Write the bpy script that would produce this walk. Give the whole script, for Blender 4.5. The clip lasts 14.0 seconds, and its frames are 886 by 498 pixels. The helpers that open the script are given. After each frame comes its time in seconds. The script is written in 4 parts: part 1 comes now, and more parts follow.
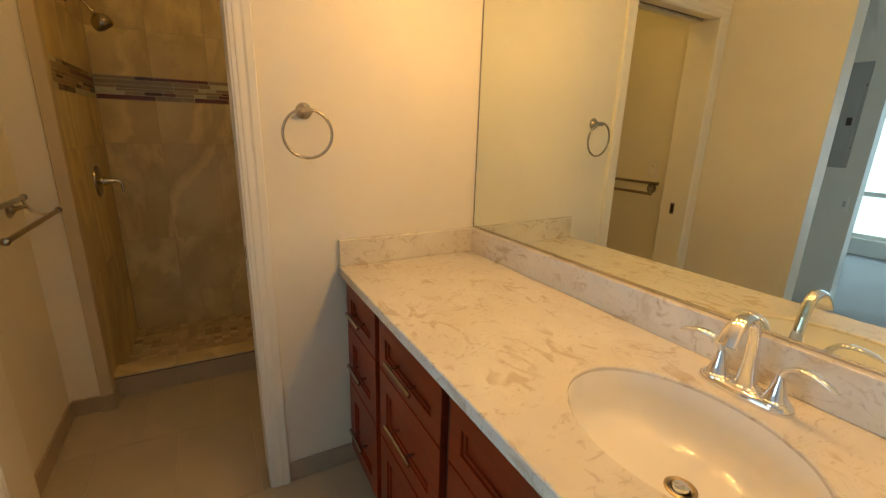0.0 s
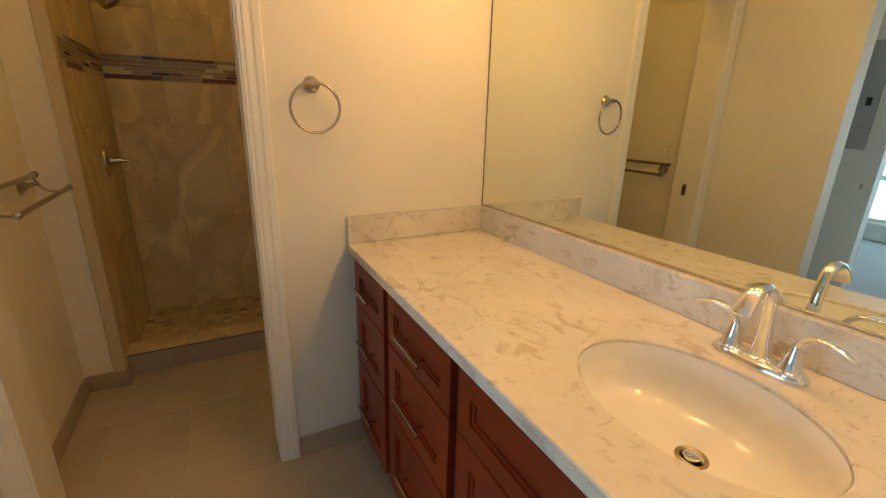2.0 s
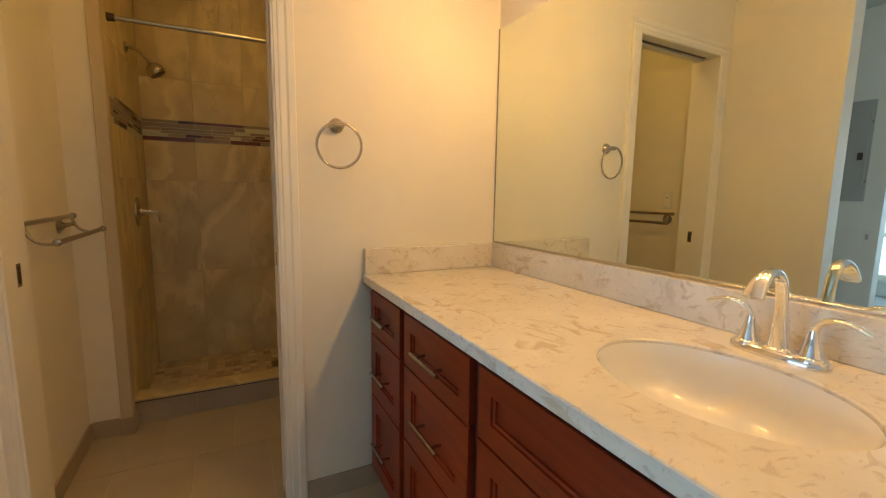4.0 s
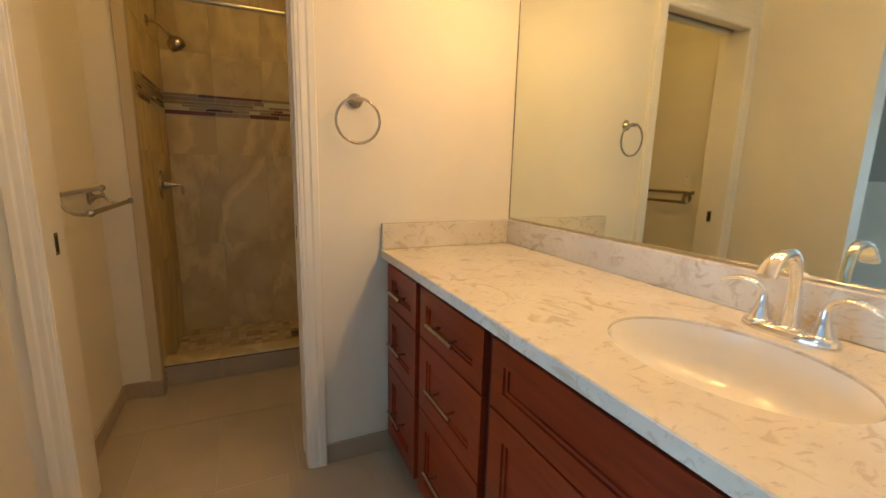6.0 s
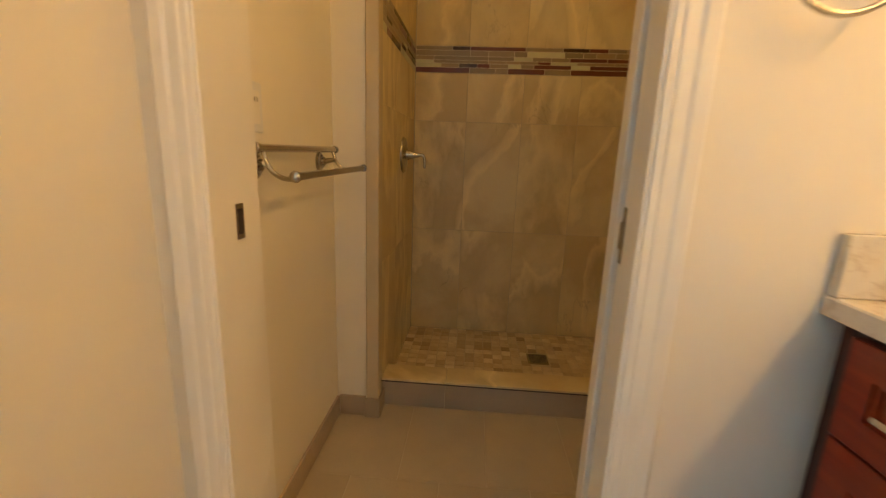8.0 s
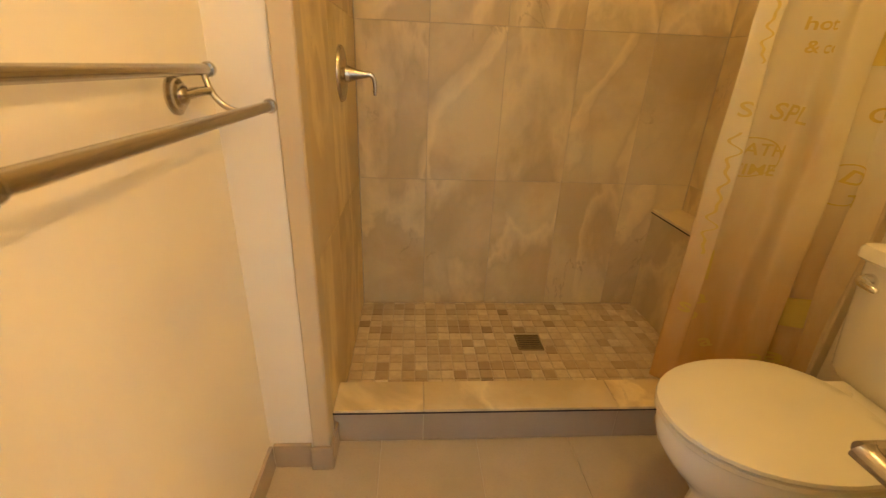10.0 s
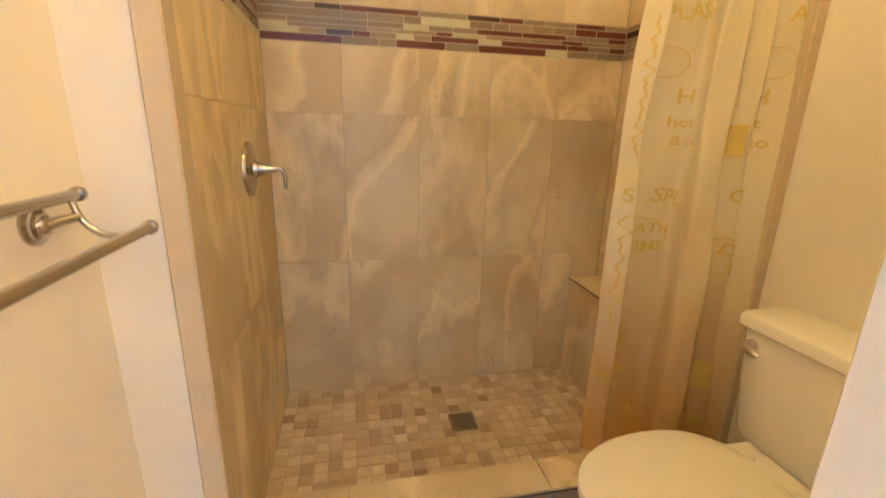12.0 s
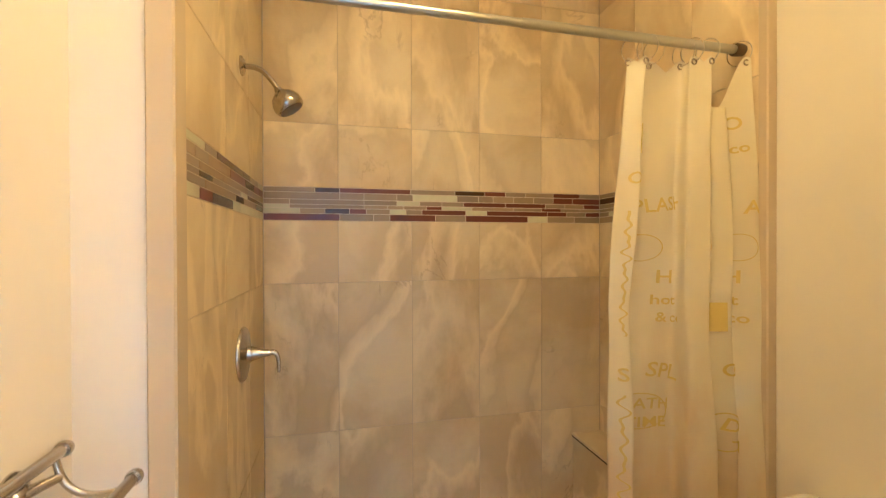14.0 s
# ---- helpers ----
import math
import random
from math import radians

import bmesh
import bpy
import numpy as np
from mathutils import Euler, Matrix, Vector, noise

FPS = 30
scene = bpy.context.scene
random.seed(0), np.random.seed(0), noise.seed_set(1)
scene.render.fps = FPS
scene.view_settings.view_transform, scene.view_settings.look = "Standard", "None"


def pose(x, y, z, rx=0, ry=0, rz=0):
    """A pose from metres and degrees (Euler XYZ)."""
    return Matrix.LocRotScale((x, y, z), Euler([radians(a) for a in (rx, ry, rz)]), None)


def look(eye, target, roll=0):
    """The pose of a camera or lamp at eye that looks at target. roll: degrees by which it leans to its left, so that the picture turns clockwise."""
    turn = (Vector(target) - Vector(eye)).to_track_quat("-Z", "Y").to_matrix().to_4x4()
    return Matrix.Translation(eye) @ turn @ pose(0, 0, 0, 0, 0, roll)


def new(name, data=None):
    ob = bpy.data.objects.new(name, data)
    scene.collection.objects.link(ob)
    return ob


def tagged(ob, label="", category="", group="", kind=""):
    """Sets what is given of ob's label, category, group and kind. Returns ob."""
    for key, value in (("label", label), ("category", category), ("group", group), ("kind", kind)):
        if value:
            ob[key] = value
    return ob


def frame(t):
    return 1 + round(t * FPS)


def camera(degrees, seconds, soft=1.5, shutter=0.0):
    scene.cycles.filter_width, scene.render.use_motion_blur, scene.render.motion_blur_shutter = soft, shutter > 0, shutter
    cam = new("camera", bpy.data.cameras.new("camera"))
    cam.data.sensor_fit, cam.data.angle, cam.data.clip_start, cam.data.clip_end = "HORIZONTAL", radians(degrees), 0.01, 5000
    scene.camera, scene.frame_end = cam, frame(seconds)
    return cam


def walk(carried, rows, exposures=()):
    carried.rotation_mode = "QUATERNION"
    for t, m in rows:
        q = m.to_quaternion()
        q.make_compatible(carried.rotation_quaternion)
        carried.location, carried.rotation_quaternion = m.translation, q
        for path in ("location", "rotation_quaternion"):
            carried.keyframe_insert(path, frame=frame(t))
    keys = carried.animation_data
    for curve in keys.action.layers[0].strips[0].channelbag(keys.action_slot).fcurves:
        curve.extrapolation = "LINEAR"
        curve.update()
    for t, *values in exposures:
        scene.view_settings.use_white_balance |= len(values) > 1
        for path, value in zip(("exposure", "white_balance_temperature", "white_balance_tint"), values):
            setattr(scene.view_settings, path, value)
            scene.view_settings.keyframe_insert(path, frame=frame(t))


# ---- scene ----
cam = camera(92.1, 14.0, soft=1.2, shutter=0.5)
PATH = [
    (0, (0.04, -0.04, 1.398), (0.971, 1.647, 0.862), 1.6),
    (0.5, (0.044, -0.041, 1.371), (0.961, 1.632, 0.772), 2.0),
    (1, (0.038, -0.041, 1.367), (0.951, 1.63, 0.755), 1.8),
    (1.5, (0.037, -0.041, 1.369), (0.941, 1.634, 0.756), 1.7),
    (2, (0.036, -0.039, 1.358), (0.931, 1.648, 0.765), 1.5),
    (2.5, (0.029, -0.036, 1.314), (0.898, 1.681, 0.771), 1.3),
    (3, (0.014, -0.052, 1.26), (0.906, 1.689, 0.84), 1.2),
    (5.5, (-0.051, -0.146, 1.201), (0.819, 1.642, 0.987), 1.4),
    (6, (-0.037, -0.124, 1.214), (0.787, 1.66, 0.842), 1.4),
    (6.5, (-0.005, -0.026, 1.182), (0.514, 1.854, 0.739), 2.6),
    (7, (0.002, 0.202, 1.1), (0.129, 2.155, 0.688), 1.8),
    (7.5, (-0.059, 0.5, 1.093), (-0.208, 2.453, 0.685), 2.4),
    (9.8, (-0.27, 1.428, 1.116), (-0.158, 3.27, 0.345), 2.0),
    (10, (-0.261, 1.437, 1.113), (-0.116, 3.269, 0.324), 2.5),
    (10.5, (-0.228, 1.456, 1.107), (0.023, 3.266, 0.293), 2.2),
    (11, (-0.197, 1.467, 1.118), (0.158, 3.269, 0.328), 2.0),
    (11.5, (-0.186, 1.474, 1.156), (0.219, 3.307, 0.465), 1.6),
    (12, (-0.177, 1.461, 1.206), (0.232, 3.346, 0.675), 1.4),
    (12.5, (-0.178, 1.455, 1.268), (0.258, 3.375, 0.919), 0.7),
    (13, (-0.171, 1.456, 1.321), (0.274, 3.394, 1.111), 0.7),
    (13.5, (-0.173, 1.461, 1.369), (0.271, 3.41, 1.287), 0.4),
    (14, (-0.186, 1.473, 1.417), (0.273, 3.419, 1.404), -0.2),
]
EXPOSURES = [(0, -0.20, 9700, 10), (3, -0.15, 9600, 10), (5.5, 0.05, 8400, 10), (7.5, 0.32, 8900, 10), (10, 1.70, 8100, 10), (11, 2.08, 6800, 10), (12.5, 2.00, 5700, 10), (14, 1.98, 5400, 10)]
walk(cam, [(t, look(eye, target, roll)) for t, eye, target, roll in PATH], EXPOSURES)
BULB, DOME, DAYLIGHT, HALL_FILL = 70.0, 25.0, 108.0, 32.0

# ---- world and lights ----
world = bpy.data.worlds.new("sky")
scene.world = world
world.use_nodes = True
wn = world.node_tree.nodes
sky = wn.new("ShaderNodeTexSky")
sky.sky_type, sky.sun_disc = "NISHITA", False
sky.sun_elevation, sky.sun_rotation = radians(48), radians(-9)
world.node_tree.links.new(sky.outputs[0], wn["Background"].inputs[0])
wn["Background"].inputs[1].default_value = 0.12
sun = new("sun", bpy.data.lights.new("sun", "SUN"))
sun.data.energy, sun.data.angle, sun.data.color = 2.5, radians(0.6), (1, 0.95, 0.88)
sun.matrix_world = look((0, 0, 10), (1.0, -6.1, 3.2))
win_light = new("window_daylight", bpy.data.lights.new("window_daylight", "AREA"))
win_light.data.shape, win_light.data.size, win_light.data.size_y = "RECTANGLE", 2.8, 1.8
win_light.data.energy, win_light.data.color = DAYLIGHT, (0.31, 0.58, 1.0)
# area lamp at an unseen east window, added to brighten the hall wall
hall_fill = new("hall_fill_light", bpy.data.lights.new("hall_fill_light", "AREA"))
hall_fill.data.shape, hall_fill.data.size, hall_fill.data.size_y = "RECTANGLE", 0.65, 1.6
hall_fill.data.energy, hall_fill.data.color = HALL_FILL, (0.46, 0.70, 1.0)
hall_fill.matrix_world = look((1.16, -1.575, 1.25), (0, -1.575, 1.25))
win_light.matrix_world = look((-5.27, 0.85, 1.15), (0, 0.85, 1.15))

# ---- materials ----


class Nodes:
    """A small wrapper round one procedural material."""

    def __init__(self, name, rough=0.5, metal=0.0, base=(0.8, 0.8, 0.8)):
        self.m = bpy.data.materials.new(name)
        self.m.use_nodes = True
        self.n, self.l = self.m.node_tree.nodes, self.m.node_tree.links
        self.b = self.n["Principled BSDF"]
        self.b.inputs["Roughness"].default_value = rough
        self.b.inputs["Metallic"].default_value = metal
        self.b.inputs["Base Color"].default_value = (*base, 1)
        self.tc = self.n.new("ShaderNodeTexCoord").outputs["Object"]

    def put(self, socket, value):
        if hasattr(value, "links"):
            self.l.new(value, socket)
        else:
            socket.default_value = value

    def shifted(self, scale=(1, 1, 1), amount=60):
        """Object coordinates, moved by the object's own random number."""
        info = self.n.new("ShaderNodeObjectInfo")
        mul = self.n.new("ShaderNodeVectorMath")
        mul.operation = "SCALE"
        mul.inputs[0].default_value = (amount, amount * 0.7, amount * 1.3)
        self.l.new(info.outputs["Random"], mul.inputs["Scale"])
        add = self.n.new("ShaderNodeVectorMath")
        add.operation = "ADD"
        self.l.new(self.tc, add.inputs[0])
        self.l.new(mul.outputs[0], add.inputs[1])
        return self.mapped(scale, add.outputs[0]), info.outputs["Random"]

    def mapped(self, scale, source=None, turn=(0, 0, 0)):
        mp = self.n.new("ShaderNodeMapping")
        mp.inputs["Scale"].default_value = scale
        mp.inputs["Rotation"].default_value = turn
        self.l.new(source or self.tc, mp.inputs[0])
        return mp.outputs[0]

    def noise(self, scale, detail=4, rough=0.55, vec=None, distort=0.0):
        t = self.n.new("ShaderNodeTexNoise")
        t.inputs["Scale"].default_value, t.inputs["Detail"].default_value = scale, detail
        t.inputs["Roughness"].default_value, t.inputs["Distortion"].default_value = rough, distort
        self.l.new(vec or self.tc, t.inputs["Vector"])
        return t.outputs["Fac"]

    def ramp(self, fac, *stops):
        r = self.n.new("ShaderNodeValToRGB")
        e = r.color_ramp.elements
        while len(e) < len(stops):
            e.new(0.5)
        for el, (p, c) in zip(e, stops):
            el.position = p
            el.color = (c, c, c, 1) if isinstance(c, (int, float)) else (*c, 1)
        self.l.new(fac, r.inputs[0])
        return r.outputs[0]

    def mix(self, fac, a, b, how="MIX"):
        x = self.n.new("ShaderNodeMix")
        x.data_type, x.blend_type = "RGBA", how
        self.put(x.inputs["Factor"], fac)
        for s, v in ((x.inputs["A"], a), (x.inputs["B"], b)):
            self.put(s, v if hasattr(v, "links") else (*v, 1))
        return x.outputs["Result"]

    def math(self, op, a, b):
        x = self.n.new("ShaderNodeMath")
        x.operation = op
        self.put(x.inputs[0], a), self.put(x.inputs[1], b)
        return x.outputs[0]

    def color(self, c):
        self.l.new(c, self.b.inputs["Base Color"])
        return self

    def rough(self, fac, lo, hi):
        self.l.new(self.ramp(fac, (0.3, lo), (0.7, hi)), self.b.inputs["Roughness"])
        return self

    def bump(self, h, strength=0.2, dist=0.002):
        bp = self.n.new("ShaderNodeBump")
        bp.inputs["Strength"].default_value, bp.inputs["Distance"].default_value = strength, dist
        self.l.new(h, bp.inputs["Height"])
        self.l.new(bp.outputs[0], self.b.inputs["Normal"])
        return self


def paint(name, base, rough, fine=220.0, strength=0.12):
    k = Nodes(name, rough)
    lo = tuple(c * 0.93 for c in base)
    k.color(k.mix(k.ramp(k.noise(1.7, 3), (0.35, 0), (0.7, 1)), lo, base))
    k.rough(k.noise(150, 3), rough - 0.02, rough + 0.02)
    return k.bump(k.noise(fine, 3), strength, 0.0012).m


def metal(name, base, rough):
    k = Nodes(name, rough, 1.0, base)
    k.color(k.mix(k.ramp(k.noise(60, 2), (0.3, 0), (0.7, 1)), tuple(c * 0.97 for c in base), base))
    return k.m


M_WALL = paint("wall_paint", (0.80, 0.755, 0.66), 0.5)
M_HALL = paint("hall_paint", (0.78, 0.78, 0.76), 0.55)
M_CEIL = paint("ceiling_paint", (0.82, 0.80, 0.76), 0.7, 120, 0.3)
M_TRIM = paint("trim_paint", (0.82, 0.79, 0.72), 0.32, 60, 0.05)
# tan of the shower trim, made darker for the weaker light on it
M_TAN_SHADED = paint("edge_trim", (0.58, 0.48, 0.33), 0.4, 60, 0.05)
M_JOINT = paint("pale_joint", (0.66, 0.60, 0.47), 0.7, 300, 0.3)
M_GROUT = paint("grout", (0.52, 0.44, 0.32), 0.8, 300, 0.4)
M_FGROUT = paint("floor_grout", (0.52, 0.47, 0.40), 0.8, 300, 0.4)
M_CHROME = metal("chrome", (0.86, 0.86, 0.87), 0.06)
M_NICKEL = metal("brushed_nickel", (0.50, 0.46, 0.40), 0.25)
M_STEEL = metal("rod_steel", (0.52, 0.52, 0.48), 0.3)
M_DARK = paint("dark_gap", (0.035, 0.02, 0.015), 0.6)
M_TARNISH = metal("tarnished_metal", (0.34, 0.26, 0.16), 0.35)
M_DARKMETAL = metal("dark_bronze", (0.16, 0.12, 0.09), 0.4)
M_PORC = Nodes("porcelain", 0.08, 0, (0.82, 0.80, 0.74))
M_PORC.color(M_PORC.mix(M_PORC.ramp(M_PORC.noise(3, 3), (0.3, 0), (0.7, 1)), (0.79, 0.77, 0.71), (0.83, 0.81, 0.76)))
M_PORC = M_PORC.rough(M_PORC.noise(90, 3), 0.09, 0.11).m
M_SEAT = paint("seat_plastic", (0.82, 0.79, 0.70), 0.22, 40, 0.02)
M_CERAMIC = M_PORC


def marble(name, light, mid, dark, rough=0.42):
    """Veined beige stone-look tile; each tile draws its own part of the slab."""
    k = Nodes(name, rough)
    v, rnd = k.shifted((1, 1, 1))
    broad = k.noise(2.0, 6, 0.56, v, 0.35)
    base = k.mix(k.ramp(broad, (0.42, 0), (0.57, 1)), mid, light)
    veinv = k.mapped((1.4, 1.4, 0.75), v, (0.3, 0.5, 0.1))
    wide = k.noise(1.25, 6, 0.52, veinv, 0.35)
    base = k.mix(k.math("MULTIPLY", k.ramp(wide, (0.46, 0), (0.485, 1), (0.535, 0)), 0.6), base, tuple(min(1, c * 1.25) for c in light))
    edge = k.ramp(wide, (0.535, 0), (0.55, 1), (0.61, 0))
    base = k.mix(k.math("MULTIPLY", edge, 0.32), base, tuple(c * 0.72 for c in mid))
    thin = k.noise(1.7, 7, 0.6, k.mapped((1.3, 1.3, 0.8), v, (0.9, 0.2, 0.5)), 0.7)
    line = k.ramp(thin, (0.492, 0), (0.5, 1), (0.508, 0))
    gate = k.ramp(k.noise(3.2, 2, 0.5, v), (0.56, 0), (0.64, 1))
    base = k.mix(k.math("MULTIPLY", k.math("MULTIPLY", line, gate), 0.32), base, dark)
    base = k.mix(k.math("MULTIPLY", k.ramp(k.noise(70, 3, 0.6, v), (0.5, 0), (0.75, 1)), 0.12), base, mid)
    tone = k.ramp(rnd, (0.0, 0.93), (1.0, 1.05))
    k.color(k.mix(1.0, base, tone, "MULTIPLY"))
    k.rough(k.noise(90, 4, 0.6, v), rough - 0.03, rough + 0.04)
    return k.bump(k.noise(40, 4, 0.6, v), 0.08, 0.002).m


M_TILE = marble("beige_marble_tile", (0.70, 0.595, 0.385), (0.58, 0.46, 0.268), (0.17, 0.10, 0.05))
M_MOSAIC = Nodes("tumbled_stone", 0.45)
_v, _r = M_MOSAIC.shifted()
_c = M_MOSAIC.ramp(_r, (0.0, (0.28, 0.20, 0.12)), (0.07, (0.42, 0.32, 0.20)), (0.30, (0.53, 0.42, 0.28)), (0.7, (0.60, 0.49, 0.34)), (1.0, (0.70, 0.61, 0.46)))
M_MOSAIC.color(M_MOSAIC.mix(M_MOSAIC.math("MULTIPLY", M_MOSAIC.ramp(M_MOSAIC.noise(30, 4, 0.6, _v), (0.4, 0), (0.7, 1)), 0.4), _c, (0.36, 0.25, 0.15)))
M_MOSAIC = M_MOSAIC.bump(M_MOSAIC.noise(90, 3, 0.6, _v), 0.25, 0.002).m
M_MOSAIC2 = Nodes("tumbled_stone_joined", 0.45)
_g = M_MOSAIC2.n.new("ShaderNodeNewGeometry").outputs["Random Per Island"]
_c = M_MOSAIC2.ramp(_g, (0.0, (0.28, 0.20, 0.12)), (0.07, (0.42, 0.32, 0.20)), (0.30, (0.53, 0.42, 0.28)), (0.7, (0.60, 0.49, 0.34)), (1.0, (0.70, 0.61, 0.46)))
M_MOSAIC2.color(M_MOSAIC2.mix(M_MOSAIC2.math("MULTIPLY", M_MOSAIC2.ramp(M_MOSAIC2.noise(30, 4), (0.4, 0), (0.7, 1)), 0.4), _c, (0.36, 0.25, 0.15)))
M_MOSAIC2 = M_MOSAIC2.bump(M_MOSAIC2.noise(90, 3), 0.25, 0.002).m


def floor_tile_material(name, base):
    k = Nodes(name, 0.4)
    v, rnd = k.shifted()
    c = k.mix(k.ramp(k.noise(5, 5, 0.6, v), (0.3, 0), (0.7, 1)), tuple(x * 0.86 for x in base), base)
    c = k.mix(k.math("MULTIPLY", k.ramp(k.noise(160, 2, 0.5, v), (0.5, 0), (0.8, 1)), 0.3), c, tuple(x * 0.7 for x in base))
    k.color(k.mix(1.0, c, k.ramp(rnd, (0, 0.95), (1, 1.03)), "MULTIPLY"))
    k.rough(k.noise(20, 3, 0.5, v), 0.32, 0.48)
    return k.bump(k.noise(120, 3, 0.5, v), 0.1, 0.001).m


M_FTILE = floor_tile_material("floor_porcelain", (0.46, 0.395, 0.31))
M_BTILE = floor_tile_material("base_porcelain", (0.42, 0.335, 0.255))


def glass_strip(name, base, rough=0.28):
    k = Nodes(name, rough)
    v, rnd = k.shifted()
    c = k.mix(k.ramp(k.noise(12, 3, 0.5, v), (0.3, 0), (0.7, 1)), tuple(x * 0.85 for x in base), base)
    k.color(k.mix(1.0, c, k.ramp(rnd, (0, 0.88), (1, 1.08)), "MULTIPLY"))
    k.b.inputs["Coat Weight"].default_value = 0.1
    return k.m


M_STRIPS = [glass_strip("strip_taupe", (0.30, 0.235, 0.16)), glass_strip("strip_cream", (0.62, 0.62, 0.43)),
            glass_strip("strip_red", (0.15, 0.035, 0.022)), glass_strip("strip_brown", (0.085, 0.05, 0.032), 0.2),
            glass_strip("strip_stone", (0.36, 0.27, 0.17), 0.4)]

# cream engineered stone with drifting grey-brown flakes
k = Nodes("quartz_counter", 0.18)
warp = k.mapped((1.0, 0.55, 1.0), None, (0, 0, 0.5))
base = k.mix(k.ramp(k.noise(5, 4), (0.3, 0), (0.7, 1)), (0.65, 0.60, 0.51), (0.73, 0.69, 0.61))
fl = k.noise(17, 3, 0.55, warp, 1.6)
gate = k.ramp(k.noise(7, 2, 0.5), (0.42, 0), (0.56, 1))
base = k.mix(k.math("MULTIPLY", k.math("MULTIPLY", k.ramp(fl, (0.55, 0), (0.64, 1)), gate), 0.66), base, (0.50, 0.40, 0.29))
fl2 = k.noise(34, 4, 0.6, k.mapped((0.5, 1.0, 1.0), None, (0, 0, 0.8)), 2.0)
base = k.mix(k.math("MULTIPLY", k.ramp(fl2, (0.58, 0), (0.66, 1)), 0.45), base, (0.44, 0.35, 0.28))
vein = k.ramp(k.noise(9, 5, 0.6, warp, 2.2), (0.49, 0), (0.5, 1), (0.51, 0))
base = k.mix(k.math("MULTIPLY", k.math("MULTIPLY", vein, gate), 0.35), base, (0.47, 0.38, 0.30))
k.color(base).rough(k.noise(150, 3), 0.17, 0.20)
M_QUARTZ = k.m

# red-brown stained cherry
k = Nodes("cherry_wood", 0.28)
gv, rnd = k.shifted((5, 1.0, 12))
grain = k.noise(4, 4, 0.5, gv, 0.25)
base = k.mix(k.ramp(grain, (0.3, 0), (0.72, 1)), (0.19, 0.019, 0.005), (0.27, 0.033, 0.008))
base = k.mix(k.math("MULTIPLY", k.ramp(k.noise(60, 4, 0.6, gv), (0.5, 0), (0.8, 1)), 0.25), base, (0.11, 0.015, 0.007))
k.color(k.mix(1.0, base, k.ramp(rnd, (0, 0.9), (1, 1.08)), "MULTIPLY"))
k.b.inputs["Coat Weight"].default_value = 0.08
k.b.inputs["Specular IOR Level"].default_value = 0.35
k.rough(k.noise(160, 3, 0.6, gv), 0.30, 0.34)
M_WOOD = k.bump(grain, 0.05, 0.001).m
M_WOODDARK = paint("dark_cherry_frame", (0.055, 0.012, 0.007), 0.4)

# vinyl curtain: milky, unevenly more amber towards the bottom, lets light through
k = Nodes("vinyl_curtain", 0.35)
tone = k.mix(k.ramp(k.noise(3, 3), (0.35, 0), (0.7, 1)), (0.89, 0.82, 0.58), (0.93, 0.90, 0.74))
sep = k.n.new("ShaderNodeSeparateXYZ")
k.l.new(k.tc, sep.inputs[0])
amber_height = k.math("ADD", sep.outputs[2], k.math("MULTIPLY", k.noise(5, 5, 0.6, k.mapped((1, 1, 0.35)), 0.6), 1.1))
tone = k.mix(k.ramp(k.math("MULTIPLY", amber_height, 0.6), (0.32, 0.9), (0.86, 0.0)), tone, (0.68, 0.38, 0.075))
tr = k.n.new("ShaderNodeBsdfTranslucent")
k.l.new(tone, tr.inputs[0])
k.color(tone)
see = k.n.new("ShaderNodeBsdfTransparent")
see.inputs[0].default_value = (0.96, 0.90, 0.72, 1)
m1, m2 = k.n.new("ShaderNodeMixShader"), k.n.new("ShaderNodeMixShader")
m1.inputs[0].default_value, m2.inputs[0].default_value = 0.33, 0.16
k.l.new(k.b.outputs[0], m1.inputs[1]), k.l.new(tr.outputs[0], m1.inputs[2])
k.l.new(m1.outputs[0], m2.inputs[1]), k.l.new(see.outputs[0], m2.inputs[2])
k.l.new(m2.outputs[0], k.n["Material Output"].inputs[0])
k.bump(k.noise(25, 4), 0.15, 0.004)
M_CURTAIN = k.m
M_PRINT = paint("curtain_print", (0.66, 0.53, 0.15), 0.45, 80, 0.05)

k = Nodes("mirror_silver", 0.0, 1.0, (0.80, 0.85, 0.76))
M_MIRROR = k.m
k = Nodes("carpet_pile", 0.95)
c = k.mix(k.ramp(k.noise(240, 3), (0.35, 0), (0.65, 1)), (0.27, 0.27, 0.28), (0.46, 0.46, 0.46))
k.color(k.mix(k.ramp(k.noise(2, 3), (0.3, 0), (0.7, 1)), (0.38, 0.38, 0.38), c)).bump(k.noise(240, 3), 0.8, 0.01)
M_CARPET = k.m
M_PANEL = paint("panel_grey", (0.40, 0.41, 0.42), 0.45, 40, 0.05)
M_PLATE = paint("plate_white", (0.75, 0.75, 0.74), 0.35, 40, 0.03)
M_GROUND = paint("ground_outside", (0.12, 0.14, 0.08), 0.9, 20, 0.4)


def glowing(name, col, strength):
    k = Nodes(name, 0.3, 0, (0.9, 0.85, 0.75))
    k.b.inputs["Emission Color"].default_value = (*col, 1)
    k.b.inputs["Emission Strength"].default_value = strength
    return k.m


M_BULB = glowing("lit_globe", (1.0, 0.61, 0.265), BULB)
M_DOME = glowing("lit_dome", (1.0, 0.63, 0.22), DOME)
k = Nodes("window_glass", 0.0)
k.b.inputs["Transmission Weight"].default_value = 1.0
k.b.inputs["IOR"].default_value = 1.45
M_GLASS = k.m

# ---- mesh tools ----


